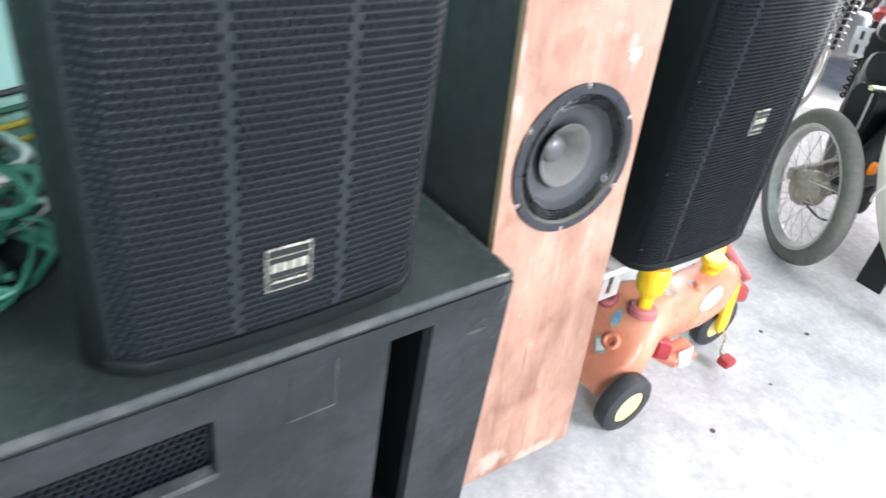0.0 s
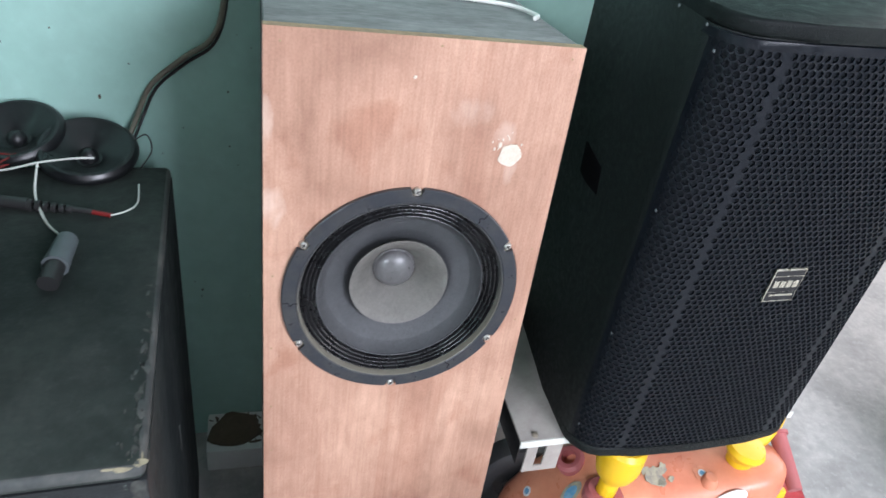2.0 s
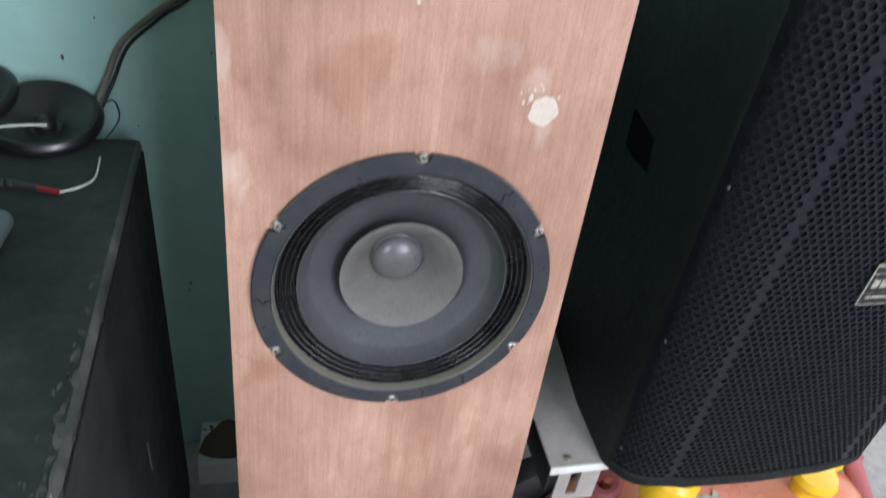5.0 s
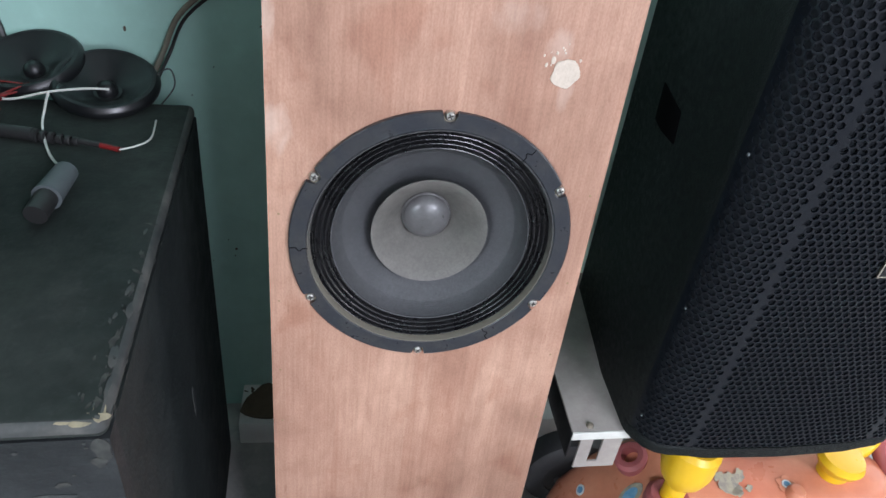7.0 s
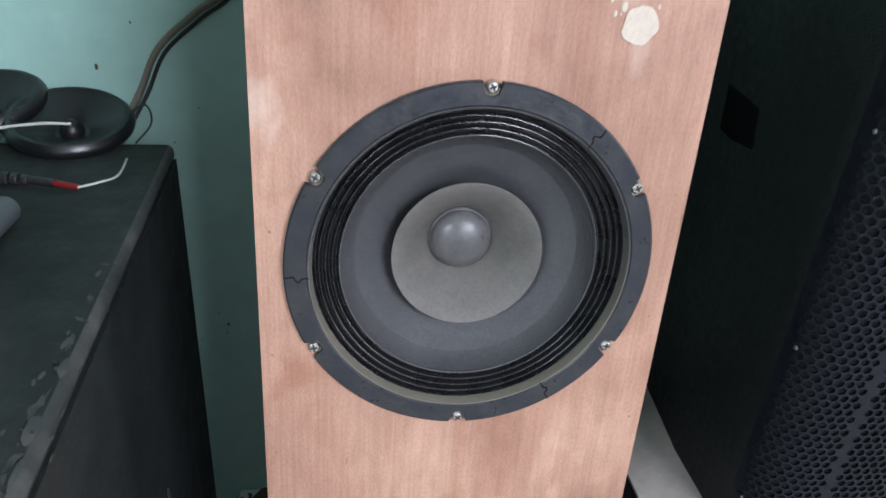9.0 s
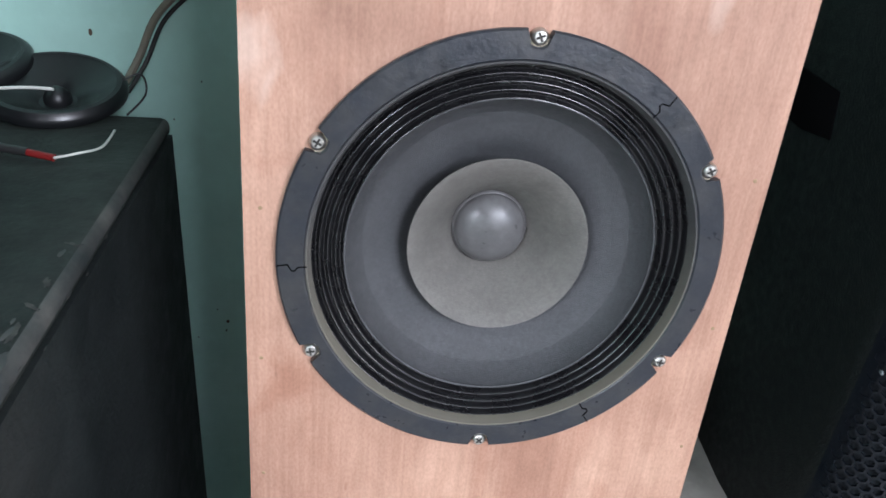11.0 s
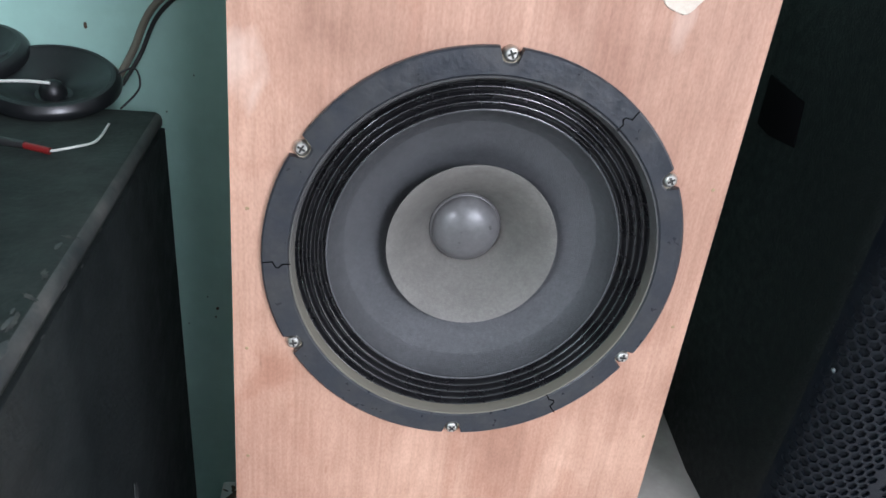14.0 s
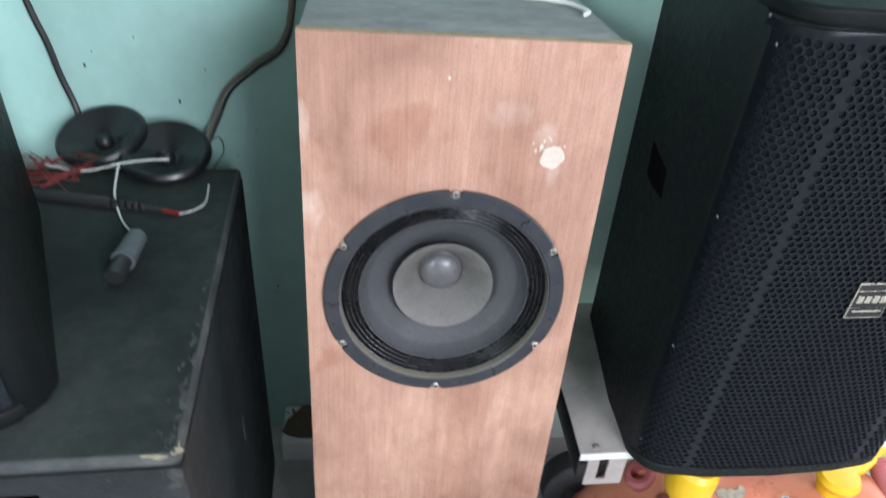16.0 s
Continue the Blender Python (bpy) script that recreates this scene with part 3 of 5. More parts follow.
for k in range(6):
    a = BOLT_0 + k * math.pi / 3
    sx, sy = 0.1222 * math.cos(a), 0.1222 * math.sin(a)
    bm = lathe([(0.0, 0.0045), (0.0028, 0.0043), (0.0041, 0.0032), (0.0045, 0.0018), (0.0045, 0.0)], 20, Matrix.Translation((sx, sy, 0.0004)))
    head = len(bm.faces)
    turn = Matrix.Translation((sx, sy, 0.0049)) @ pose(0, 0, 0, 0, 0, 25 + 37 * k)
    for w, h in ((0.0048, 0.0011), (0.0011, 0.0048)):
        bmesh.ops.create_cube(bm, size=1, matrix=turn @ Matrix.Diagonal((w, h, 0.0006, 1)))
    bm.faces.ensure_lookup_table()
    for f in bm.faces[head:]:
        f.material_index = 1
    part("screw", bm, [M_SCREW, M_SLOT], driver, "zinc cross-head screw")
for a in (183, 302, 52):
    bm = bmesh.new()
    for q0, q1, y0, y1 in ((0.1096, 0.1142, 0.0, 0.0), (0.1142, 0.1160, 0.0, 0.0022), (0.1160, 0.1178, 0.0022, 0.0020), (0.1178, 0.1196, 0.0020, -0.0016), (0.1196, 0.1252, -0.0016, -0.0010)):
        run = Vector((q1 - q0, y1 - y0))
        bmesh.ops.create_cube(bm, size=1, matrix=Matrix.Translation(((q0 + q1) / 2, (y0 + y1) / 2, 0.00535)) @ pose(0, 0, 0, 0, 0, math.degrees(math.atan2(run.y, run.x))) @ Matrix.Diagonal((run.length + 0.0004, 0.0007, 0.0003, 1)))
    part("frame_crack", bm, M_HOLE, driver, "thin wavy crack", pose(0, 0, 0, 0, 0, a))


# ---- black cabinets with perforated fronts ----
def arc_map(profile):
    """Maps a length along a polyline (x, y) to its point and outward normal."""
    pts = [Vector((x, y)) for x, y in profile]
    cum = [0.0]
    for a, b in zip(pts, pts[1:]):
        cum.append(cum[-1] + (b - a).length)

    def at(s, depth):
        s = min(max(s, 0), cum[-1] - 1e-6)
        i = max(k for k in range(len(cum) - 1) if cum[k] <= s)
        a, b = pts[i], pts[i + 1]
        t = (b - a).normalized()
        p = a + t * (s - cum[i])
        return p.x - t.y * depth, p.y + t.x * depth   # depth goes inwards (+y for a front)
    return at, cum[-1]


def perforated(profile, z0, z1, pitch, solid, open_share=0.76, deep=0.0016):
    """A perforated sheet bent along a profile, with staggered six-sided holes; solid(s, length) marks plain strips."""
    at, length = arc_map(profile)
    verts, faces = [], []
    row = pitch * 0.866
    R = pitch / math.sqrt(3)
    rows = int((z1 - z0) / row) - 1
    cols = int(length / pitch) - 1
    s_off, z_off = (length - cols * pitch) / 2, (z1 - z0 - rows * row) / 2
    for j in range(rows + 1):
        for i in range(cols + 1):
            cs, cz = s_off + (i + 0.25 + 0.5 * (j % 2) - 0.25) * pitch, z0 + z_off + j * row
            if cs > length - pitch * 0.5:
                continue
            base = len(verts)
            hexa = [(math.sin(math.pi * k / 3), math.cos(math.pi * k / 3)) for k in range(6)]
            plain = solid(cs, length)
            q = 0.10 if plain else open_share
            for rr, d in ((R * 1.002, 0.0), (R * q, 0.0), (R * q * 0.97, deep)):
                for hx, hz in hexa:
                    x, y = at(cs + rr * hx, d)
                    verts.append((x, y, cz + rr * hz))
            for k in range(6):
                m = (k + 1) % 6
                faces.append((base + k, base + m, base + 6 + m, base + 6 + k))
                faces.append((base + 6 + k, base + 6 + m, base + 12 + m, base + 12 + k))
            if plain:
                faces.append(tuple(base + 6 + k for k in range(6)))
    # plain folded margins at both ends
    for s0, s1 in ((0.0, s_off), (length - s_off - 0.3 * pitch, length - 0.0005)):
        base = len(verts)
        for k in range(7):
            x, y = at(s0 + (s1 - s0) * k / 6, 0.0006)
            verts += [(x, y, z0), (x, y, z1)]
        faces += [(base + 2 * k, base + 2 * k + 2, base + 2 * k + 3, base + 2 * k + 1) for k in range(6)]
    me = bpy.data.meshes.new("grille")
    me.from_pydata(verts, [], faces)
    me.validate()
    return me


def pa_speaker(name, label, w, h, depth, bevel_w, bevel_d, strip, badge, m, back_w, pitch, straight, coat, round_edge=False):
    """A moulded cabinet: w wide, h high; its front bulges towards -y and is centred on x = 0."""
    sp = thing(name, label, "loudspeaker", m)
    hw = w / 2
    fw = hw - 0.013
    if round_edge:
        half = [(-hw, 0.052), (-hw + 0.0015, 0.040), (-hw + 0.006, 0.028), (-hw + 0.014, 0.017), (-hw + 0.026, 0.008), (-hw + 0.042, 0.003), (-hw + 0.09, -0.002)]
        fw, bevel_d = hw, 0.046
    bulge = [(-fw + bevel_w + 2 * (fw - bevel_w) * k / 8, -0.006 * (1 - (k / 4 - 1) ** 2)) for k in range(9)]
    face = [(-fw, bevel_d + 0.004), (-fw + 0.005, bevel_d - 0.001)] + bulge + [(fw - 0.005, bevel_d - 0.001), (fw, bevel_d + 0.004)]
    if round_edge:
        face = half + [(0, -0.005)] + [(-x, y) for x, y in reversed(half)]
    shell = [(x, y + (0.0 if round_edge and abs(x) > hw - 0.004 else 0.004)) for x, y in face]
    sides_r = [(hw, bevel_d + 0.034), (hw, bevel_d + 0.036)] if round_edge else [(hw - 0.003, bevel_d + 0.020), (hw, bevel_d + 0.036)]
    sides_r += [ (hw, bevel_d + 0.036 + depth * straight), (back_w / 2, depth - 0.012), (back_w / 2 - 0.012, depth)]
    outline = shell + sides_r + [(-x, y) for x, y in reversed(sides_r)]
    part("cabinet", prism(outline, 0.0, h - 0.0172, 0.001, 1), M_CABINET, sp, "black textured cabinet")
    crown = [(x, y - 0.0012) for x, y in face] + sides_r + [(-x, y) for x, y in reversed(sides_r)]
    part("cabinet_top", prism(crown, h - 0.0170, h, 0.005, 4), M_CROWN, sp, "rounded black cabinet top")
    z0, z1 = 0.022, h - 0.020
    cut = 1
    foam = [(x, y + 0.0015) for x, y in face[cut:-cut]]
    at, length = arc_map(foam)
    bm = bmesh.new()
    pts = [bm.verts.new((x, y, z)) for z in (z0, z1) for x, y in foam]
    for i in range(len(foam) - 1):
        bm.faces.new((pts[i], pts[i + 1], pts[len(foam) + i + 1], pts[len(foam) + i]))
    bmesh.ops.solidify(bm, geom=bm.faces[:], thickness=0.001)
    part("grille_foam", bm, M_FOAM, sp, "dark foam behind the grille")
    ob = new("grille", perforated([(x, y - 0.0012) for x, y in face[cut:-cut]], z0, z1, pitch, strip))
    ob.data.materials.append(coat)
    ob.parent = sp
    tagged(ob, "perforated black steel grille")
    lip = [(x * 1.001, y - 0.0014) for x, y in face] + [(x * 0.94, y + 0.012) for x, y in reversed(face)]
    part("bottom_lip", prism(lip, 0.002, 0.020, 0.004, 3), M_CABINET, sp, "rounded black bottom lip")
    band = [(x * 1.0005, y - 0.0013) for x, y in face] + [(x * 0.95, y + 0.010) for x, y in reversed(face)]
    part("grille_frame", prism(band, h - 0.0285, h - 0.0190, 0.0006, 1), coat, sp, "plain upper margin of the grille")
    bx, bz, bw, bh = badge
    yb = -0.0085
    b = part("badge", box(bx - bw / 2, bx + bw / 2, yb, yb + 0.003, bz - bh / 2, bz + bh / 2, 0.0008), M_CHROME, sp, "small chrome badge with dark fields")
    def field(x0, x1, z0_, z1_, mat):
        part("badge_field", box(bx + x0 * bw, bx + x1 * bw, yb - 0.0006, yb + 0.001, bz + z0_ * bh, bz + z1_ * bh), mat, b)
    field(-0.46, 0.46, 0.30, 0.45, M_BADGE)
    field(-0.46, 0.46, -0.45, -0.20, M_BADGE)
    field(-0.46, 0.46, -0.18, 0.27, M_BADGE)
    for k in range(4):
        part("badge_bar", box(bx - 0.40 * bw + k * 0.205 * bw, bx - 0.40 * bw + (k * 0.205 + 0.16) * bw, yb - 0.0016, yb - 0.0002, bz - 0.04 * bh, bz + 0.16 * bh, 0.0003, 1), M_CHROME, b)
    part("badge_bar", box(bx - 0.38 * bw, bx + 0.38 * bw, yb - 0.0012, yb - 0.0002, bz - 0.30 * bh, bz - 0.25 * bh), M_CHROME, b)
    return sp, hw


S_Z = 0.4085
right_sp, hw = pa_speaker("pa_speaker", "black loudspeaker with perforated steel front standing on a steel bench", 0.370, 0.637, 0.335, 0.030, 0.014,
                          lambda s, L: min(abs(s - 0.082), abs(s - (L - 0.082))) < 0.0044, (0.006, 0.325, 0.044, 0.051), pose(0.616, 0.054, S_Z, 0, -2.0, 0), 0.334, 0.0088, 0.173, M_GRILLE, True)
for z in (0.42, 0.235, 0.60, 0.06):
    part("side_screw", lathe([(0, 0.0015), (0.0014, 0.0012), (0.0020, 0.0)], 12, pose(-hw, 0.021, z, 0, -90, 0)), M_GREYPLUG, right_sp, "small dull screw")
for y in (0.10, 0.045):
    part("side_screw", lathe([(0, 0.0015), (0.0014, 0.0012), (0.0020, 0.0)], 12, pose(-hw, y, 0.617, 0, -90, 0)), M_GREYPLUG, right_sp, "small dull screw")
# Solid black slab: the hollow of the handle is shaded by colour alone.
part("side_handle", prism([(0.152, 0.356), (0.160, 0.392), (0.226, 0.396), (0.222, 0.352), (0.196, 0.350)], 0.0, 0.012, 0.002, 2), M_HOLE, right_sp, "near-black slab for the handle recess, its shade in the colour", Matrix.Translation((-hw - 0.0145, 0.0, 0.0)) @ pose(0, 0, 0, 0, 0, -5.3) @ Matrix(((0, 0, 1, 0), (1, 0, 0, 0), (0, 1, 0, 0), (0, 0, 0, 1))))
left_sp, hw2 = pa_speaker("pa_speaker", "black loudspeaker with perforated steel front standing on the subwoofer", 0.376, 0.640, 0.36, 0.030, 0.020,
                          lambda s, L: min(abs(s - (L / 2 - 0.057)), abs(s - (L / 2 + 0.057))) < 0.0060, (-0.002, 0.094, 0.049, 0.052), pose(-0.406, -0.090, 0.6855, 0, 0, 3.0), 0.17, 0.0090, 0.02, M_HAZEGRILLE)


# ---- subwoofer under the other cabinet ----
SX0, SX1, SY0, SY1, SZ = -1.02, -0.102, -0.100, 0.383, 0.685
sub = thing("subwoofer", "large scuffed dark grey subwoofer box with slot ports", "loudspeaker", pose(-0.096, -0.100, 0, 0, 0, 2.4) @ pose(0.102, 0.100, 0))


T = 0.018
part("baffle", board_with_openings([SX0, -0.80, -0.502, -0.289, -0.226, SX1], [0.0, 0.12, 0.262, 0.528, 0.618, 0.640, SZ - T - 0.0005], [(1, 3), (3, 2), (3, 3), (3, 4)], SY0, SY0 + T), M_SUBFRONT, sub, "dark grey scuffed front board")
bm = box(SX0, SX1, SY0 - 0.002, SY1, SZ - T, SZ, 0.008, 4)
# Bevel faces take the pale colour: rubbed paint plus a painted edge highlight.
for f in bm.faces:
    c = f.calc_center_median()
    if (c.y < SY0 + 0.006 or c.x > SX1 - 0.006) and c.z > SZ - 0.0100 and abs(f.normal.z) < 0.97:
        f.material_index = 1
part("top_board", bm, [M_SUBTOP, M_SUBWORN_SHEEN], sub, "dark grey top board, front edge pale from rubbing and painted sheen")
part("side_board", box(SX1 - T, SX1, SY0 + T, SY1, 0.0, SZ - T - 0.0005), M_SUBPAINT, sub)
part("side_board", box(SX0, SX0 + T, SY0 + T, SY1, 0.0, SZ - T - 0.0005), M_SUBPAINT, sub)
part("back_board", box(SX0 + T, SX1 - T, SY1 - T, SY1 - 0.001, T, SZ - T - 0.001), M_SUBPAINT, sub)
part("bottom_board", box(SX0 + T, SX1 - T, SY0 + T, SY1, 0.0, T - 0.001), M_SUBPAINT, sub)
# The port's inner shade is given by the liner's near-black colour.
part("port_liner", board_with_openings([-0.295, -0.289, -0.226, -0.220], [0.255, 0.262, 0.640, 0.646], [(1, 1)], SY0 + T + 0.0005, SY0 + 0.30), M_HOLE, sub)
me = perforated([(-0.81, SY0 + 0.014), (-0.495, SY0 + 0.014)], 0.520, 0.626, 0.0105, lambda s, L: False, 0.72)
mesh_ob = new("port_mesh", me)
me.materials.append(M_GRILLE)
mesh_ob.parent = sub
# Sheet behind the mesh; its black stands for the shaded inside.
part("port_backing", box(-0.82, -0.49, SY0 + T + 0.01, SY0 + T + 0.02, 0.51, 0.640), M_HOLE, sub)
part("worn_strip", box(-0.80, -0.502, SY0 - 0.001, SY0 + 0.016, 0.524, 0.533, 0.001, 1), M_SUBWORN_SHEEN, sub, "pale lower lip of the opening")
rnd = random.Random(7)
part("label_ghost", box(-0.418, -0.361, SY0 - 0.0008, SY0 + 0.0024, 0.570, 0.642, 0.0005, 1), M_SUBFRONT, sub, "outline of a painted-over label")
part("label_edge", box(-0.419, -0.360, SY0 - 0.0012, SY0 + 0.0022, 0.5675, 0.5700, 0.0004, 1), M_SUBWORN_SHEEN, sub)
part("label_edge", box(-0.3608, -0.3590, SY0 - 0.0012, SY0 + 0.0022, 0.5700, 0.642, 0.0004, 1), M_SUBWORN_SHEEN, sub)


for i in range(30):
    y = SY0 + 0.012 + 0.26 * rnd.random() ** 1.7
    r = rnd.uniform(0.0008, 0.0026)
    m = pose(SX1 + 0.0003, y, SZ - 0.008 - rnd.uniform(0, 0.010), 0, 90, 0) if i % 2 else pose(SX1 - 0.008 - abs(rnd.gauss(0, 0.008)), y, SZ + 0.0001, 0, 0, rnd.uniform(-25, 25))
    part("paint_chip", prism(blob_outline(r, 11, 0.6, 200 + i, 0.6, rnd.uniform(1.2, 2.6)), 0, 0.0004), M_SUBCHIP if i % 6 == 0 else M_SUBWORN_SHEEN, sub, "pale chip in the dark paint", m)
for i in range(4):
    part("paint_chip", prism(blob_outline(rnd.uniform(0.0008, 0.0020), 12, 0.6, 290 + i, rnd.uniform(0.8, 1.6), 0.9), 0, 0.0005), M_SUBCHIP if i % 2 else M_SUBWORN_SHEEN, sub, "pale chip in the dark paint", pose(SX1 - 0.012 - abs(rnd.gauss(0, 0.02)), SY0 - 0.0002, SZ - 0.022 - abs(rnd.gauss(0, 0.02)), 90, 0, 0))
for i, (y, r, k) in enumerate(((-0.060, 0.0028, 2.2), (-0.020, 0.0034, 3.2), (0.035, 0.0024, 3.0), (0.085, 0.0026, 2.2), (-0.082, 0.0030, 1.4), (0.010, 0.0018, 2.0), (0.060, 0.0020, 3.5), (-0.040, 0.0022, 1.6), (0.130, 0.0018, 3.0))):
    part("rubbed_patch", prism(blob_outline(r, 30, 0.7, 700 + i, 0.8, k), 0, 0.0003), M_SUBCHIP, sub, "pale rubbed patch in the dark paint", pose(SX1 - 0.006 - r, y, SZ + 0.0001, 0, 0, 12 * i - 20))
part("scrape", prism(blob_outline(0.007, 14, 0.35, 260, 4.0, 0.7), 0, 0.0006), M_SUBWORN_SHEEN, sub, "pale vertical scrape", pose(SX1 + 0.0004, 0.155, 0.40, 0, 90, 0))
part("scrape", prism(blob_outline(0.005, 14, 0.35, 261, 3.0, 0.8), 0, 0.0006), M_SUBWORN_SHEEN, sub, "pale scrape", pose(-0.15, SY0 - 0.0002, 0.60, 90, 0, 0))
# the struck front corner, bared to the board
for i, (dx, dy, r, sx, sy, a) in enumerate(((0.012, 0.004, 0.007, 1.6, 0.7, 10), (0.022, 0.003, 0.005, 2.2, 0.5, 4), (0.006, 0.012, 0.005, 0.7, 1.8, 0), (0.005, 0.030, 0.004, 0.6, 2.6, -4), (0.007, 0.060, 0.004, 0.7, 2.8, 5), (0.005, 0.110, 0.004, 0.6, 2.4, 0))):
    part("bared_corner", prism(blob_outline(r, 16, 0.55, 800 + i, sx, sy), 0, 0.0006), M_RAWCHIP if i < 3 else M_SUBWORN_SHEEN, sub, "pale bared board at the struck corner", pose(SX1 - dx, SY0 + dy, SZ - (0.0016 if i < 3 else 0.0002), 14 if i < 2 else 0, 0 if i < 2 else 14, a))
for i, (dx, z, r, k) in enumerate(((0.006, 0.655, 0.006, 1.8), (0.010, 0.640, 0.005, 1.2), (0.040, 0.615, 0.005, 0.6), (0.052, 0.592, 0.006, 0.5), (0.048, 0.570, 0.004, 0.5), (0.016, 0.575, 0.004, 0.7))):
    part("rubbed_patch", prism(blob_outline(r, 18, 0.6, 830 + i, 1.0, k), 0, 0.0004), M_SUBCHIP, sub, "pale rubbed patch in the dark paint", pose(SX1 - dx, SY0 - 0.0002, z, 90, 0, 0))

# ---- steel bench under the cabinet ----
bench = thing("steel_bench", "low bench of bare sheet steel with a slotted bracket", "bench", pose(0.618, 0, S_Z, 0, -2.0, 0) @ pose(-0.618, 0, -S_Z))
part("bench_top", box(0.364, 0.835, 0.100, 0.415, 0.4035, 0.4080, 0.001), M_STEEL, bench, "grey brown sheet steel top")
part("front_lip", box(0.364, 0.835, 0.0965, 0.0995, 0.3940, 0.4080, 0.0008), M_STEELEDGE, bench, "pale steel lip")
part("side_flange", box(0.364, 0.367, 0.100, 0.415, 0.355, 0.4030, 0.0008), M_BIKEBLACK, bench, "dark side flange")
part("slotted_bracket", board_with_openings([0.381, 0.398, 0.412, 0.438], [0.326, 0.338, 0.386, 0.4030], [(1, 1)], 0.103, 0.106), M_STEEL, bench, "bright slotted steel bracket")
part("bolt", lathe([(0, 0.004), (0.003, 0.0036), (0.0045, 0.002), (0.005, 0)], 16, pose(0.389, 0.108, 0.408)), M_HUB, bench, "rusty bolt head")
for x in (0.58, 0.80):
    for y in (0.36, 0.40):
        part("leg", box(x, x + 0.025, y, y + 0.003, 0, 0.4034) if y == 0.40 else box(x, x + 0.003, 0.363, 0.3995, 0, 0.4034), M_STEEL, bench)


# ---- ride-on toy ----
def torus_at(R, r, m, n=40, k=12):
    return lathe([(R + r * math.cos(2 * math.pi * i / k), r * math.sin(2 * math.pi * i / k)) for i in range(k)], n, m, closed=True)


def loft(sections, n=20, power=3.2, bm=None):
    """Rounded sections (x, y centre, half width, z low, z high) along x."""
    bm = bm or bmesh.new()
    rings = []
    for x, yc, hw_, zl, zh in sections:
        ring = []
        for k in range(n):
            a = 2 * math.pi * k / n
            c, s = math.cos(a), math.sin(a)
            ring.append(bm.verts.new((x, yc + hw_ * math.copysign(abs(c) ** (2 / power), c), (zl + zh) / 2 + (zh - zl) / 2 * math.copysign(abs(s) ** (2 / power), s))))
        rings.append(ring)
    for a, b in zip(rings, rings[1:]):
        for i in range(n):
            bm.faces.new((a[i], a[(i + 1) % n], b[(i + 1) % n], b[i]))
    bm.faces.new(rings[0][::-1])
    bm.faces.new(rings[-1])
    return bm


toy = thing("ride_on_toy", "faded orange plastic ride-on toy with yellow and red parts", "toy")
part("toy_body", loft([(0.425, 0.125, 0.085, 0.055, 0.085), (0.445, 0.125, 0.105, 0.050, 0.120), (0.490, 0.125, 0.112, 0.055, 0.195), (0.535, 0.125, 0.105, 0.070, 0.250),
                       (0.575, 0.123, 0.085, 0.090, 0.270), (0.630, 0.120, 0.066, 0.110, 0.268), (0.700, 0.116, 0.060, 0.120, 0.262), (0.770, 0.112, 0.062, 0.125, 0.268),
                       (0.830, 0.108, 0.060, 0.150, 0.285), (0.865, 0.106, 0.050, 0.185, 0.290), (0.885, 0.105, 0.030, 0.210, 0.285)]), M_ORANGE, toy, "scuffed orange moulded body")
part("hook_ring", torus_at(0.016, 0.006, pose(0.470, 0.092, 0.178, 0, -48, 0)), M_ORANGE, toy, "moulded orange ring")
part("rear_socket", lathe([(0.026, -0.006), (0.026, 0.010), (0.021, 0.015), (0.013, 0.015), (0.013, -0.006)], 24, pose(0.520, 0.172, 0.232, 0, -32, 0), closed=True), M_PINK, toy, "faded pink socket")
part("side_lug", loft([(0.575, 0.045, 0.016, 0.130, 0.185), (0.600, 0.034, 0.022, 0.125, 0.180), (0.622, 0.045, 0.014, 0.130, 0.170)], 14), M_REDP, toy, "red side lug")
part("top_knob", lathe([(0, 0.014), (0.010, 0.012), (0.014, 0.004), (0.016, -0.004), (0, -0.004)], 18, pose(0.735, 0.085, 0.262)), M_ORANGE, toy)
part("foot_rest", loft([(0.600, 0.050, 0.020, 0.110, 0.125), (0.620, 0.030, 0.030, 0.105, 0.135), (0.690, 0.028, 0.032, 0.105, 0.138), (0.710, 0.045, 0.020, 0.112, 0.130)], 16), M_ORANGE, toy)


def toy_wheel(name, c, r, w, hub_mat):
    m = pose(*c) @ FACING
    wh = part(name, lathe([(r * 0.58, -w / 2), (r * 0.86, -w / 2), (r * 0.97, -w * 0.38), (r, -w * 0.15), (r, w * 0.15), (r * 0.97, w * 0.38), (r * 0.86, w / 2), (r * 0.58, w / 2)], 40, closed=True), M_RUBBER, toy, "black plastic tyre", m)
    part("hub", lathe([(0, w * 0.42), (r * 0.45, w * 0.45), (r * 0.60, w * 0.40), (r * 0.60, -w * 0.4), (0, -w * 0.42)], 32), hub_mat, wh, "moulded hub")
    return wh


toy_wheel("rear_wheel", (0.455, -0.002, 0.076), 0.076, 0.044, M_PALEYEL)
toy_wheel("rear_wheel", (0.475, 0.266, 0.083), 0.083, 0.050, M_RUBBER)
toy_wheel("front_wheel", (0.918, 0.100, 0.078), 0.078, 0.040, M_PALEYEL)
part("axle", tube([(0.455, 0.02, 0.076), (0.455, 0.245, 0.076)], 0.007), M_BIKEMETAL, toy)
part("fork", prism([(-0.022, 0.0), (0.016, -0.004), (0.052, -0.150), (0.046, -0.176), (0.022, -0.178), (0.008, -0.150)], 0, 0.014, 0.004, 2), M_YELLOW, toy, "yellow plastic fork blade", pose(0.872, 0.074, 0.245) @ FACING)
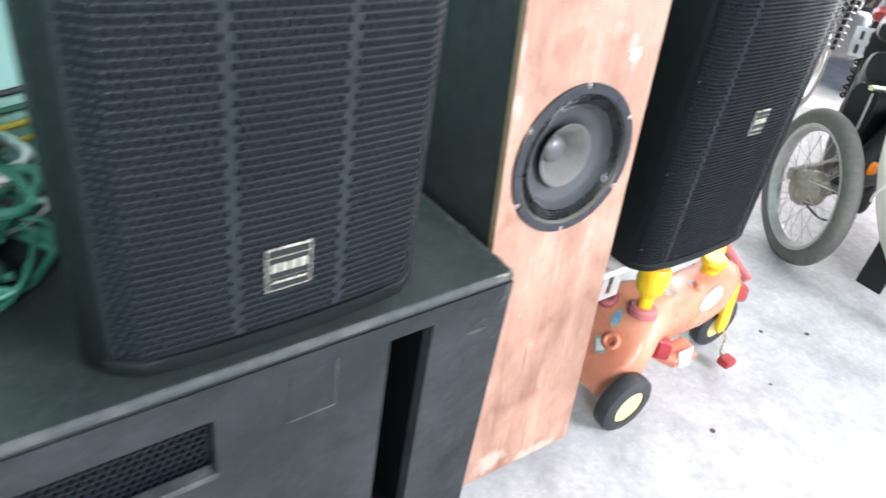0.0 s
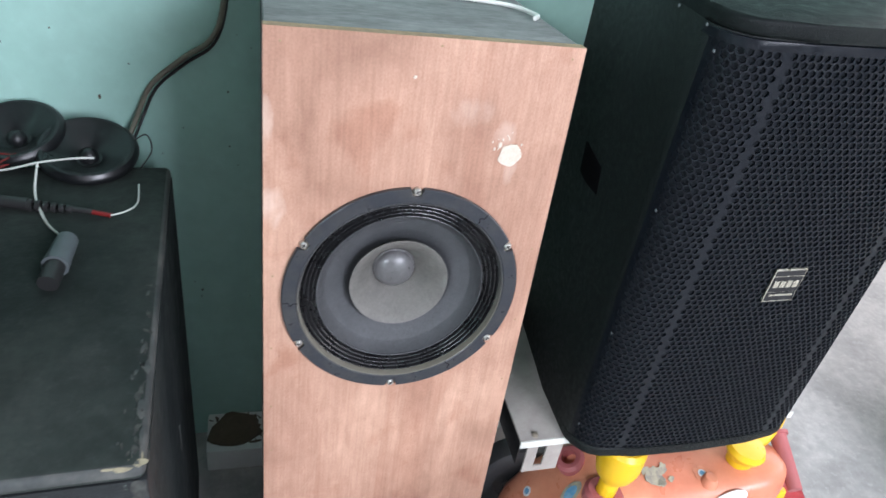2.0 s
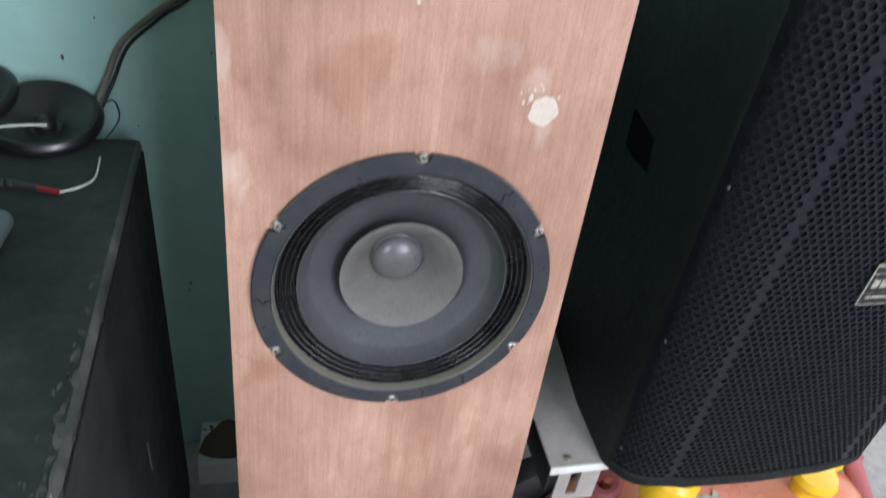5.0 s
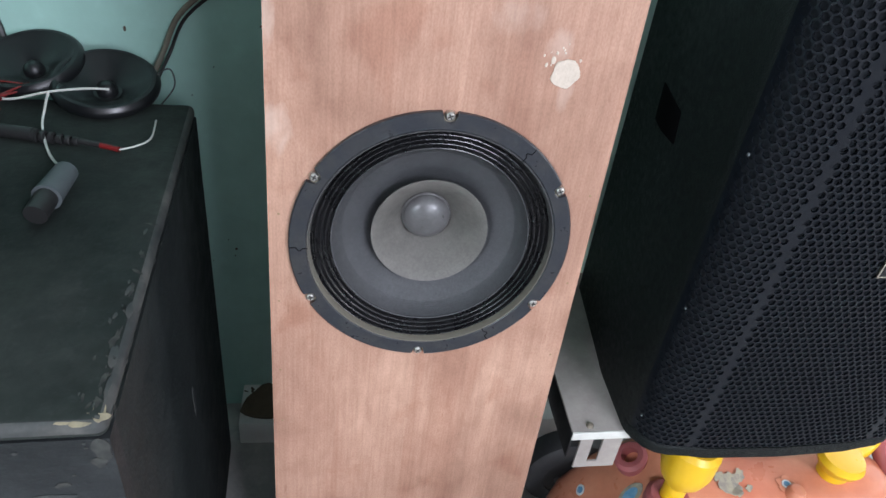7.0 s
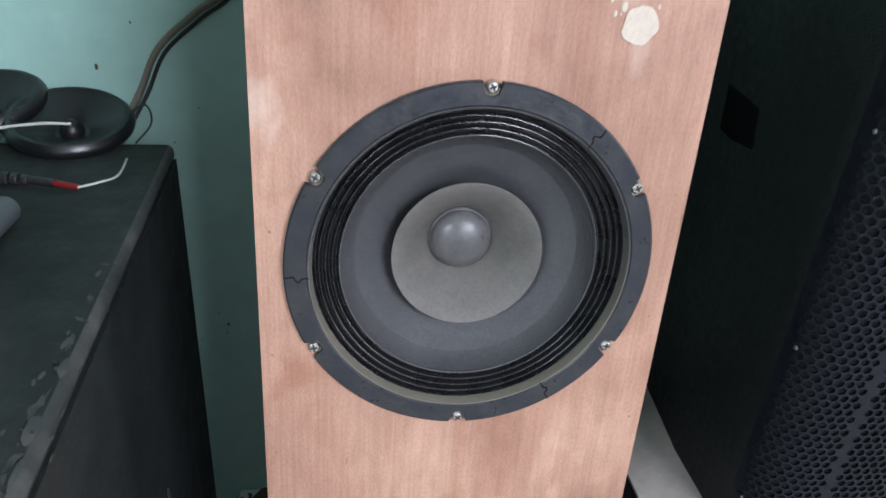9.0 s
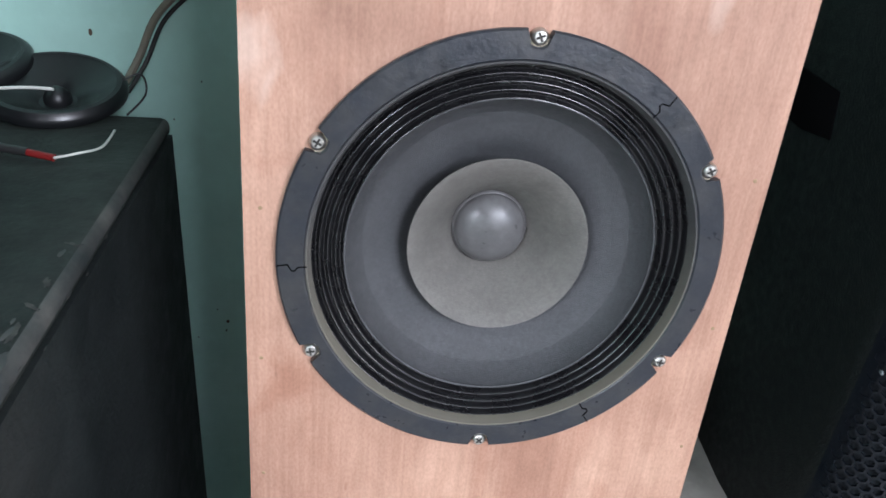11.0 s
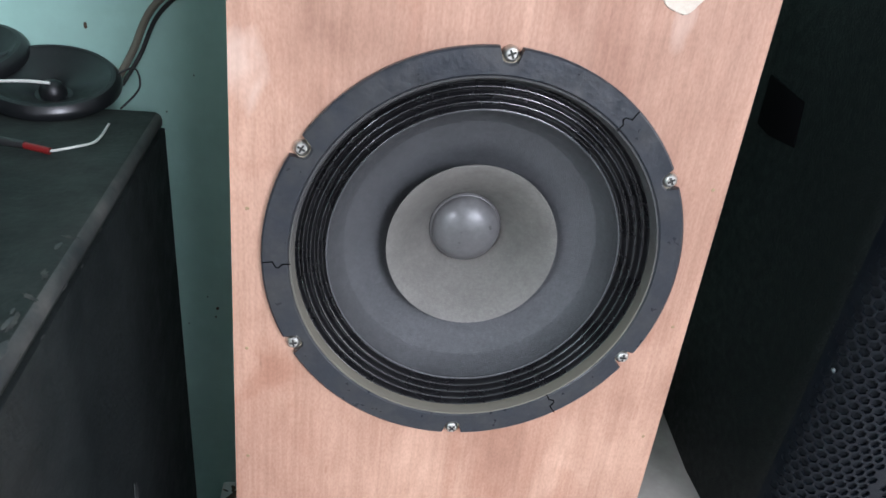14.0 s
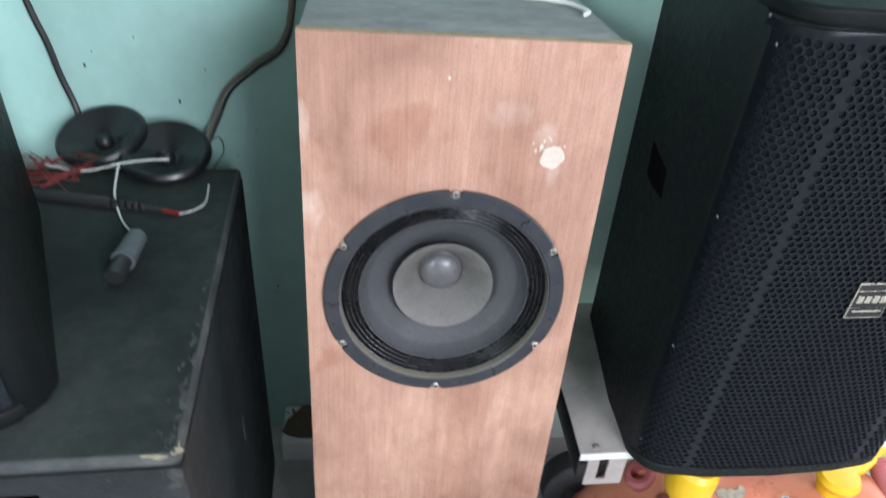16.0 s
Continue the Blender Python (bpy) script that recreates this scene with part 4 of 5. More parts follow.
part("fork", prism([(-0.022, 0.0), (0.016, -0.004), (0.052, -0.150), (0.046, -0.176), (0.022, -0.178), (0.008, -0.150)], 0, 0.014, 0.004, 2), M_YELLOW, toy, "yellow plastic fork blade", pose(0.872, 0.140, 0.245) @ FACING)
part("mudguard", loft([(0.880, 0.100, 0.024, 0.160, 0.235), (0.910, 0.096, 0.034, 0.158, 0.230), (0.955, 0.096, 0.034, 0.150, 0.205), (0.980, 0.098, 0.026, 0.135, 0.172)], 14), M_REDP, toy, "red mudguard")
part("seat_post", lathe([(0.0, -0.004), (0.014, -0.004), (0.016, 0.0), (0.016, 0.040), (0.030, 0.058), (0.036, 0.078), (0.036, 0.112), (0.030, 0.120), (0, 0.120)], 24, pose(0.538, 0.086, 0.252, -6, 4, 0)), M_YELLOW, toy, "yellow funnel-shaped post")
part("post_socket", lathe([(0.034, -0.006), (0.034, 0.010), (0.028, 0.016), (0.017, 0.016), (0.017, -0.006)], 24, pose(0.538, 0.086, 0.250, -6, 4, 0), closed=True), M_PINK, toy, "faded red socket")
part("steering_head", lathe([(0, 0.0), (0.022, 0.0), (0.023, 0.018), (0.030, 0.026), (0.034, 0.036), (0.030, 0.046), (0.0, 0.048)], 24, pose(0.806, 0.112, 0.268)), M_YELLOW, toy, "yellow steering head")
part("steering_arm", loft([(0.815, 0.118, 0.014, 0.292, 0.312), (0.860, 0.135, 0.015, 0.296, 0.314), (0.905, 0.165, 0.018, 0.298, 0.316), (0.930, 0.180, 0.012, 0.300, 0.312)], 14), M_YELLOW, toy, "yellow arm")
grip = part("handle_grip", tube([(0.895, 0.140, 0.296), (0.892, 0.100, 0.280), (0.886, 0.050, 0.262)], 0.015, 16, taper=0.012), M_PINK, toy, "faded red handle grip")
part("grip_flange", lathe([(0, 0.004), (0.019, 0.003), (0.019, -0.003), (0, -0.004)], 20, look((0.895, 0.142, 0.297), (0.886, 0.05, 0.262))), M_PINK, grip)
pedal = part("pedal_crank", tube([(0.915, 0.062, 0.072), (0.905, 0.045, 0.068), (0.868, 0.022, 0.045), (0.862, 0.004, 0.040)], 0.0032, 8), M_CHROME, toy, "bent chrome crank")
part("pedal_block", box(0.842, 0.882, -0.022, 0.012, 0.026, 0.050, 0.006, 2), M_REDP, pedal, "red pedal block")


def sticker(outline, m, mat, label, border=None):
    ob = part("sticker", prism(outline, 0.0, 0.0008), mat, toy, label, m)
    if border:
        part("sticker_motif", prism([(x * 0.62, y * 0.62) for x, y in outline], 0.0006, 0.0014), border, ob)
    return ob


def oval(a, b, n=28):
    return [(a * math.cos(2 * math.pi * k / n), b * math.sin(2 * math.pi * k / n)) for k in range(n)]


# ---- stickers on the toy, lying on its skin ----
dg = bpy.context.evaluated_depsgraph_get()
body = next(o for o in toy.children if o.name.startswith("toy_body"))


def skin(origin, way):
    """The place and tilt on the toy's skin where a line from origin meets it."""
    hit, p, nrm, _ = body.ray_cast(Vector(origin), Vector(way).normalized())
    q = nrm.to_track_quat("Z", "Y").to_matrix().to_4x4()
    return Matrix.Translation(p + nrm * 0.001) @ q


SEEN_SIDE = (-0.174, -0.472, 1.201)   # a point that looks down on the toy's back and near flank
sticker(oval(0.040, 0.020), skin(SEEN_SIDE, (0.648, 0.366, -0.667)) @ pose(0, 0, 0, 0, 0, 32), M_STICKW, "white oval sticker", M_STICKW)
sticker([(0.013 * math.sin(k * math.pi / 10), 0.026 * math.cos(k * math.pi / 10) * (1.0 if k < 10 else 0.95)) for k in range(20)], skin(SEEN_SIDE, (0.508, 0.444, -0.738)) @ pose(0, 0, 0, 0, 0, 12), M_STICKG, "blue and white leaf-shaped sticker with a grey rim", M_STICKB)
sticker(oval(0.009, 0.009), skin(SEEN_SIDE, (0.456, 0.466, -0.758)), M_STICKW, "round white sticker", M_STICKB)
sticker([(-0.022, -0.015), (0.022, -0.015), (0.022, 0.015), (-0.018, 0.015), (-0.022, 0.008)], skin(SEEN_SIDE, (0.470, 0.430, -0.771)) @ pose(0, 0, 0, 0, 0, -52), M_STICKG, "worn rectangular sticker", M_STICKW)
for k, (dx, dy, r) in enumerate(((0.0, 0.0, 0.017), (0.018, 0.010, 0.011), (-0.016, 0.008, 0.009), (0.006, -0.014, 0.008), (0.026, -0.008, 0.006))):
    sticker(blob_outline(r, 22, 0.75, 51 + 7 * k, 1.2, 0.8), skin((0.640 + dx, 0.105 + dy, 0.6), (0, 0, -1)), M_STICKG, "torn picture sticker")
for k in range(5):
    sticker(oval(0.006, 0.006, 14), skin((0.728 + 0.009 * math.cos(k * 1.257), 0.100 + 0.009 * math.sin(k * 1.257), 0.6), (0, 0, -1)), M_ORANGE, "moulded flower petal")
sticker(oval(0.007, 0.007), skin((0.728, 0.100, 0.6), (0, 0, -1)) @ pose(0, 0, 0.0012), M_STICKW, "round flower sticker", M_STICKB)
part("sticker", prism([(-0.030, -0.016), (0.004, -0.020), (0.032, 0.018), (-0.022, 0.018)], 0, 0.001), M_STICKW, toy, "white and blue foot-rest sticker", pose(0.655, 0.0005, 0.132, 55, 0, 0))
part("sticker_motif", prism([(-0.018, -0.006), (0.006, -0.008), (0.020, 0.014), (-0.014, 0.014)], 0, 0.001), M_STICKB, toy.children[-1], "", pose(0, 0, 0.0006))


# ---- parked motorbikes ----
def torus(R, r, m, n=64, k=14, bm=None):
    return lathe([(R + r * math.cos(2 * math.pi * i / k), r * 1.05 * math.sin(2 * math.pi * i / k)) for i in range(k)], n, m, bm, closed=True)


SIDE = pose(0, 0, 0, 90, 0, 0)


def spoked_wheel(parent, name, x, R=0.258):
    m = pose(x, 0, R) @ SIDE
    w = part(name, torus(R - 0.028, 0.028, Matrix(), 72, 16), M_TYRE, parent, "dusty narrow black tyre", m)
    part("rim", lathe([(R - 0.062, -0.019), (R - 0.050, -0.021), (R - 0.052, -0.008), (R - 0.058, 0.0), (R - 0.052, 0.008), (R - 0.050, 0.021), (R - 0.062, 0.019), (R - 0.074, 0.0)], 72, closed=True), M_RIM, w, "dull chrome rim")
    part("hub_drum", lathe([(0, 0.055), (0.020, 0.052), (0.046, 0.044), (0.058, 0.030), (0.060, -0.020), (0.052, -0.034), (0.030, -0.048), (0, -0.05)], 36), M_HUB, w, "oily brown brake drum")
    for i in range(36):
        side = 1 if i % 2 else -1
        a = 2 * math.pi * i / 36
        b = a + (0.55 if (i // 2) % 2 else -0.55)
        p0 = (0.050 * math.cos(b), 0.050 * math.sin(b), side * 0.030)
        p1 = ((R - 0.072) * math.cos(a), (R - 0.072) * math.sin(a), 0)
        part("spoke", tube([p0, p1], 0.0013, 5, ends=False), M_RIM, w)
    return w


def spring(parent, p0, p1, r, turns, wire):
    a, b = Vector(p0), Vector(p1)
    t = (b - a).normalized()
    u = t.orthogonal().normalized()
    v = t.cross(u)
    pts = [a + (b - a) * (i / (turns * 8)) + r * (math.cos(i * math.pi / 4) * u + math.sin(i * math.pi / 4) * v) for i in range(turns * 8 + 1)]
    s = part("shock_absorber", tube([p0, p1], r * 0.55, 12), M_BIKEBLACK, parent, "black shock absorber")
    part("coil_spring", tube(pts, wire, 6), M_BIKEMETAL if parent.name != "motorbike" else M_BIKEBLACK, s, "coil spring")
    return s


BIKE = Matrix.Translation((1.565, 0.285, 0)) @ pose(0, 0, 0, 0, 0, -4) @ pose(0, 0, 0, -4, 0, 0)
bike = thing("motorbike", "black motorbike with a dusty spoked wheel on its stand", "motorbike", BIKE)
spoked_wheel(bike, "wheel", 0.0)
spoked_wheel(bike, "wheel", 1.20)
part("swing_arm", box(-0.02, 0.42, 0.050, 0.075, 0.262, 0.302, 0.006), M_HUB, bike, "greasy swing arm")
part("swing_arm", box(-0.02, 0.42, -0.075, -0.050, 0.262, 0.302, 0.006), M_HUB, bike, "greasy swing arm")
spring(bike, (0.03, 0.075, 0.32), (0.15, 0.085, 0.62), 0.026, 9, 0.005)
spring(bike, (0.03, -0.075, 0.32), (0.15, -0.085, 0.62), 0.026, 9, 0.005)
part("seat", loft([(0.16, 0, 0.07, 0.720, 0.775), (0.22, 0, 0.11, 0.700, 0.785), (0.32, 0, 0.125, 0.680, 0.770), (0.45, 0, 0.12, 0.660, 0.750), (0.62, 0, 0.09, 0.670, 0.760)], 20), M_BIKEBLACK, bike, "long black vinyl seat")
part("side_cover", loft([(0.14, 0, 0.05, 0.60, 0.69), (0.22, 0, 0.105, 0.50, 0.685), (0.34, 0, 0.115, 0.42, 0.675), (0.55, 0, 0.08, 0.45, 0.665)], 20), M_BIKEBLACK, bike, "scratched black side cover")
part("engine", box(0.40, 0.68, -0.13, 0.13, 0.22, 0.44, 0.05, 4), M_BIKEMETAL, bike, "oily engine block")
part("frame_tube", tube([(0.62, 0, 0.70), (0.85, 0, 0.82), (1.00, 0, 0.86)], 0.03), M_BIKEBLACK, bike)
part("front_fork", tube([(1.20, 0.07, 0.285), (1.02, 0.07, 0.88)], 0.018), M_BIKEMETAL, bike)
part("front_fork", tube([(1.20, -0.07, 0.285), (1.02, -0.07, 0.88)], 0.018), M_BIKEMETAL, bike)
part("fuel_tank", loft([(0.60, 0, 0.09, 0.70, 0.80), (0.75, 0, 0.13, 0.70, 0.88), (0.95, 0, 0.10, 0.74, 0.90)], 20), M_BIKEBLACK, bike)
part("handlebar", tube([(0.92, -0.33, 0.98), (1.00, -0.15, 0.94), (1.00, 0.15, 0.94), (0.92, 0.33, 0.98)], 0.012), M_BIKEMETAL, bike)
part("brake_arm", tube([(0.0, -0.06, 0.30), (-0.06, -0.075, 0.27), (-0.10, -0.07, 0.24)], 0.009), M_HUB, bike, "brake arm")
part("brake_cable", tube([(-0.09, -0.07, 0.24), (0.05, -0.08, 0.17), (0.20, -0.08, 0.24), (0.34, -0.10, 0.40)], 0.004, 8), M_CABLEK, bike)
part("brake_rod", tube([(0.01, -0.08, 0.36), (0.02, -0.09, 0.58)], 0.004, 8), M_BIKEMETAL, bike)
part("reflector", lathe([(0, 0.014), (0.018, 0.010), (0.024, 0.0)], 20, pose(0.070, -0.128, 0.375, 90, 0, 0)), M_AMBER, bike, "amber reflector")
part("carrier_bracket", tube([(-0.02, -0.07, 0.62), (0.12, -0.09, 0.60), (0.24, -0.09, 0.56)], 0.009), M_CHROME, bike, "chrome bracket")
part("stand", tube([(0.45, -0.10, 0.22), (0.42, -0.16, 0.02)], 0.010), M_BIKEMETAL, bike)
part("chain_guard", loft([(0.02, -0.085, 0.012, 0.30, 0.36), (0.20, -0.09, 0.018, 0.28, 0.40), (0.42, -0.09, 0.018, 0.26, 0.40)], 14), M_BIKEBLACK, bike, "black chain guard")


def plate(parent, m):
    p = part("number_plate", box(-0.095, 0.095, -0.001, 0.001, -0.07, 0.07, 0.0008, 1), M_PLATE, parent, "white number plate with dark bars", m)
    for k in range(4):
        part("plate_bar", box(-0.068 + k * 0.038, -0.054 + k * 0.038, -0.0022, -0.0008, 0.012, 0.052), M_INK, p)
    for k in range(4):
        part("plate_bar", box(-0.076 + k * 0.041, -0.060 + k * 0.041, -0.0022, -0.0008, -0.055, -0.012), M_INK, p)


BIKE2 = Matrix.Translation((3.00, 1.15, 0)) @ pose(0, 0, 0, 0, 0, 12) @ pose(0, 0, 0, -8, 0, 0)
bike2 = thing("motorbike", "black motorbike with a red tail lamp parked behind", "motorbike", BIKE2)
spoked_wheel(bike2, "wheel", 0.0)
part("tail", loft([(-0.22, 0, 0.05, 0.66, 0.72), (-0.05, 0, 0.10, 0.62, 0.76), (0.20, 0, 0.13, 0.56, 0.78), (0.55, 0, 0.12, 0.55, 0.76)], 20), M_BIKEBLACK, bike2, "black tail")
part("rear_guard", loft([(-0.20, 0, 0.06, 0.45, 0.62), (-0.06, 0, 0.07, 0.50, 0.64), (0.10, 0, 0.07, 0.56, 0.64)], 16), M_BIKEBLACK, bike2)
part("tail_lamp", loft([(-0.235, 0, 0.05, 0.66, 0.70), (-0.205, 0, 0.06, 0.65, 0.71)], 14), M_REDP, bike2, "red tail lamp")
spring(bike2, (0.03, 0.085, 0.32), (0.15, 0.09, 0.60), 0.026, 9, 0.005)
spring(bike2, (0.03, -0.085, 0.32), (0.15, -0.09, 0.60), 0.026, 9, 0.005)
part("engine", box(0.40, 0.70, -0.13, 0.13, 0.20, 0.46, 0.05, 4), M_BIKEMETAL, bike2)
part("frame", loft([(0.40, 0, 0.06, 0.45, 0.62), (0.80, 0, 0.08, 0.50, 0.80), (1.05, 0, 0.05, 0.70, 0.90)], 16), M_BIKEBLACK, bike2)
spoked_wheel(bike2, "wheel", 1.20)
part("front_fork", tube([(1.20, 0.0, 0.30), (1.02, 0.0, 0.88)], 0.03), M_BIKEMETAL, bike2)
part("stand", tube([(0.45, -0.10, 0.22), (0.42, -0.17, 0.015)], 0.010), M_BIKEMETAL, bike2)

# a further black bike between the two, of the same make
bike3 = copy_thing(bike, Matrix.Translation((2.446, 0.585, 0)) @ pose(0, 0, 0, 0, 0, 12) @ pose(0, 0, 0, -6, 0, 0))
tagged(bike3, "black motorbike with a white number plate parked close beside", "motorbike")
plate(bike3, pose(-0.17, 0.0, 0.585, 15, 0, -80) @ Matrix.Scale(0.86, 4))
part("plate_bracket", box(-0.163, 0.16, -0.03, 0.03, 0.60, 0.64, 0.006), M_BIKEBLACK, bike3)
# the near bike's front wheel is turned on its steering; its springs sit inside the legs
for ob in list(bike.children):
    kind = ob.name.split(".")[0]
    if kind == "shock_absorber":
        for coil in list(ob.children):
            bpy.data.objects.remove(coil)
        bpy.data.objects.remove(ob)
        continue
    if kind in ("brake_arm", "brake_rod") or (kind == "wheel" and ob.matrix_basis.translation.x < 0.1):
        ob.matrix_basis = pose(0, 0, 0, 0, 0, 60) @ ob.matrix_basis
# loose mechanical bits over the near wheel
part("foot_peg", tube([(0.18, -0.10, 0.50), (0.22, -0.24, 0.50)], 0.013, 12), M_RUBBER, bike, "rubber foot peg")
part("gear_lever", tube([(0.30, -0.15, 0.40), (0.16, -0.17, 0.46), (0.05, -0.17, 0.53)], 0.007, 10), M_CHROME, bike, "chrome lever")
part("side_bracket", box(0.10, 0.34, -0.125, -0.115, 0.50, 0.56, 0.004), M_BIKEMETAL, bike, "steel bracket")
part("cover_panel", loft([(0.20, -0.12, 0.02, 0.42, 0.56), (0.33, -0.13, 0.03, 0.40, 0.60), (0.48, -0.12, 0.02, 0.44, 0.56)], 16), M_BIKEMETAL, bike, "silver cover panel")
part("fork_leg", tube([(0.02, -0.085, 0.30), (0.10, -0.10, 0.42), (0.20, -0.11, 0.54), (0.32, -0.11, 0.70)], 0.034, 14), M_BIKEBLACK, bike, "black suspension leg")
for k in range(5):
    part("cable_loop", tube([(0.15 + 0.03 * k, -0.13, 0.46 + 0.04 * k), (0.28, -0.17 - 0.01 * k, 0.52 + 0.03 * k), (0.42, -0.15, 0.60 + 0.02 * k), (0.52, -0.12, 0.72)], 0.004, 8), M_CABLEK, bike)

part("front_fender", loft([(0.10, 0, 0.045, 0.44, 0.60), (0.20, 0, 0.055, 0.36, 0.62), (0.32, 0, 0.055, 0.14, 0.60), (0.37, 0, 0.045, 0.10, 0.40)], 16), M_BIKEBLACK, bike, "black rear half of the wheel fender")
part("leg_shield", loft([(0.30, 0, 0.16, 0.52, 0.80), (0.38, 0, 0.20, 0.34, 0.86), (0.46, 0, 0.19, 0.30, 0.84)], 18), M_BIKEBLACK, bike, "scratched black leg shield")
part("clamp", box(0.16, 0.30, -0.15, -0.12, 0.655, 0.685, 0.006), M_BIKEMETAL, bike, "grey metal clamp")
for k in range(3):
    part("engine_fin", box(0.20 + 0.05 * k, 0.215 + 0.05 * k, -0.16, -0.10, 0.56, 0.66, 0.003, 1), M_BIKEMETAL, bike, "grey metal fin")
# tail of the plated bike: lamp, guard and long seat
part("rear_guard", loft([(-0.12, 0.0, 0.05, 0.52, 0.68), (0.0, 0.0, 0.08, 0.54, 0.74), (0.16, 0.0, 0.11, 0.50, 0.76), (0.40, 0.0, 0.12, 0.46, 0.74)], 18), M_BIKEBLACK, bike3, "black tail cowl")
part("tail_lamp", loft([(-0.150, 0.0, 0.05, 0.665, 0.700), (-0.115, 0.0, 0.062, 0.655, 0.715)], 14), M_REDP, bike3, "red tail lamp")
part("seat_cover", loft([(-0.10, 0, 0.07, 0.735, 0.775), (0.02, 0, 0.11, 0.735, 0.80), (0.25, 0, 0.13, 0.74, 0.81), (0.60, 0, 0.12, 0.73, 0.80)], 18), M_BIKEBLACK, bike3, "long black vinyl seat")

# white-faired bike: only its front shield comes into view
scoot = thing("motor_scooter", "scooter with a scuffed white front shield", "motorbike", pose(1.50, -0.025, -0.004, 0, 0, 0))


def shield():
    """A bulging plastic sheet facing -x, with a lamp opening."""
    out = [(0.124, 0.347), (0.165, 0.44), (0.188, 0.53), (0.175, 0.62), (0.12, 0.665), (0.0, 0.69), (-0.16, 0.69), (-0.28, 0.62), (-0.35, 0.48), (-0.36, 0.32), (-0.30, 0.15), (-0.19, 0.065), (-0.11, 0.095), (-0.03, 0.158), (0.06, 0.25)]
    hole_ = [(-0.030, 0.300), (-0.035, 0.335), (-0.055, 0.365), (-0.085, 0.378), (-0.105, 0.376), (-0.118, 0.365), (-0.128, 0.348), (-0.134, 0.325), (-0.134, 0.305), (-0.130, 0.290), (-0.118, 0.278), (-0.100, 0.270), (-0.080, 0.268), (-0.060, 0.273), (-0.042, 0.283)]
    bm = bmesh.new()
    rows = []
    for k in range(9):
        t = k / 8
        rows.append([bm.verts.new((-0.07 * (1 - t) ** 0.6 - 0.012 * math.sin(9 * t) * t + 0.05 * t * t, a[0] + (b[0] - a[0]) * t, a[1] + (b[1] - a[1]) * t)) for a, b in zip(hole_, out)])
    for a, b in zip(rows, rows[1:]):
        for i in range(len(out)):
            j = (i + 1) % len(out)
            bm.faces.new((a[i], b[i], b[j], a[j]))
    bmesh.ops.solidify(bm, geom=bm.faces[:], thickness=0.004)
    return bm


part("front_shield", shield(), M_WHITEP, scoot, "scuffed white plastic shield")
part("crease", tube([(-0.030, 0.085, 0.655), (-0.048, 0.070, 0.58), (-0.052, 0.055, 0.52), (-0.046, 0.075, 0.45), (-0.030, 0.105, 0.39), (0.004, 0.118, 0.345)], 0.0035, 10), M_WHITEP, scoot, "moulded edge of the shield")
part("lamp_glass", loft([(-0.055, -0.055, 0.022, 0.285, 0.350), (-0.045, -0.055, 0.024, 0.282, 0.352)], 14), M_PLATE, scoot, "pale lamp cover")
part("lamp_recess", loft([(-0.02, -0.082, 0.055, 0.262, 0.385), (0.03, -0.082, 0.06, 0.255, 0.39), (0.06, -0.082, 0.04, 0.28, 0.37)], 16, 2.0), M_BIKEBLACK, scoot, "black recess behind the opening")
part("inner_frame", loft([(0.10, -0.08, 0.10, 0.16, 0.62), (0.30, -0.08, 0.12, 0.14, 0.66), (0.62, -0.08, 0.12, 0.16, 0.60)], 16), M_BIKEBLACK, scoot, "black inner bodywork")
part("shield_screw", lathe([(0, 0.004), (0.006, 0.003), (0.008, 0)], 14, pose(-0.03, 0.05, 0.50, 0, -90, 0)), M_CHROME, scoot)
spoked_wheel(scoot, "wheel", 0.62)
scoot_wheel = scoot.children[-1]
scoot_wheel.matrix_basis = pose(0.62, -0.08, 0.285) @ SIDE
part("mud_flap", box(0.06, 0.075, -0.02, 0.06, 0.07, 0.30, 0.004), M_BIKEBLACK, scoot, "black rubber mud flap")


# ---- loose things on the subwoofer and on the wall ----
def horn(m, label):
    t = thing("tweeter", label, "tweeter", m)
    part("flange", lathe([(0.052, 0.0085), (0.056, 0.008), (0.060, 0.004), (0.0615, 0.0), (0.0605, -0.004), (0.030, -0.006)], 48), M_HORN, t, "round black flange")
    part("horn_throat", lathe([(0.0535, 0.0085), (0.046, 0.004), (0.034, -0.002), (0.022, -0.008), (0.016, -0.013), (0, -0.013)], 40), M_HORN, t, "glossy black horn mouth")
    part("phase_plug", lathe([(0, 0.0015), (0.005, 0.0005), (0.010, -0.004), (0.012, -0.009), (0.012, -0.013)], 24), M_HORN, t, "rounded phase plug")
    part("magnet", lathe([(0.030, -0.004), (0.032, -0.005), (0.032, -0.016), (0.028, -0.018), (0, -0.018)], 32), M_BIKEBLACK, t)
    return t


horn(pose(-0.216, 0.386, 0.6905, 13, 4, 0), "black round horn tweeter lying on the subwoofer")
horn(pose(-0.306, 0.412, 0.6985, 9, -12, 30), "black round horn tweeter lying on the subwoofer")
cable("speaker_cable", [(-0.176, 0.440, 0.690), (-0.165, 0.468, 0.715), (-0.143, 0.474, 0.760), (-0.10, 0.474, 0.800), (-0.062, 0.474, 0.830), (-0.044, 0.474, 0.885), (-0.035, 0.474, 1.02), (-0.03, 0.474, 1.3)], 0.0038, M_CABLEB, "dusty brown cable hanging on the wall")
cable("speaker_cable", [(-0.170, 0.440, 0.688), (-0.158, 0.470, 0.712), (-0.137, 0.476, 0.755), (-0.096, 0.476, 0.793), (-0.058, 0.476, 0.824), (-0.040, 0.476, 0.885), (-0.030, 0.476, 1.02), (-0.025, 0.476, 1.3)], 0.0022, M_CABLEK, "black cable hanging on the wall")
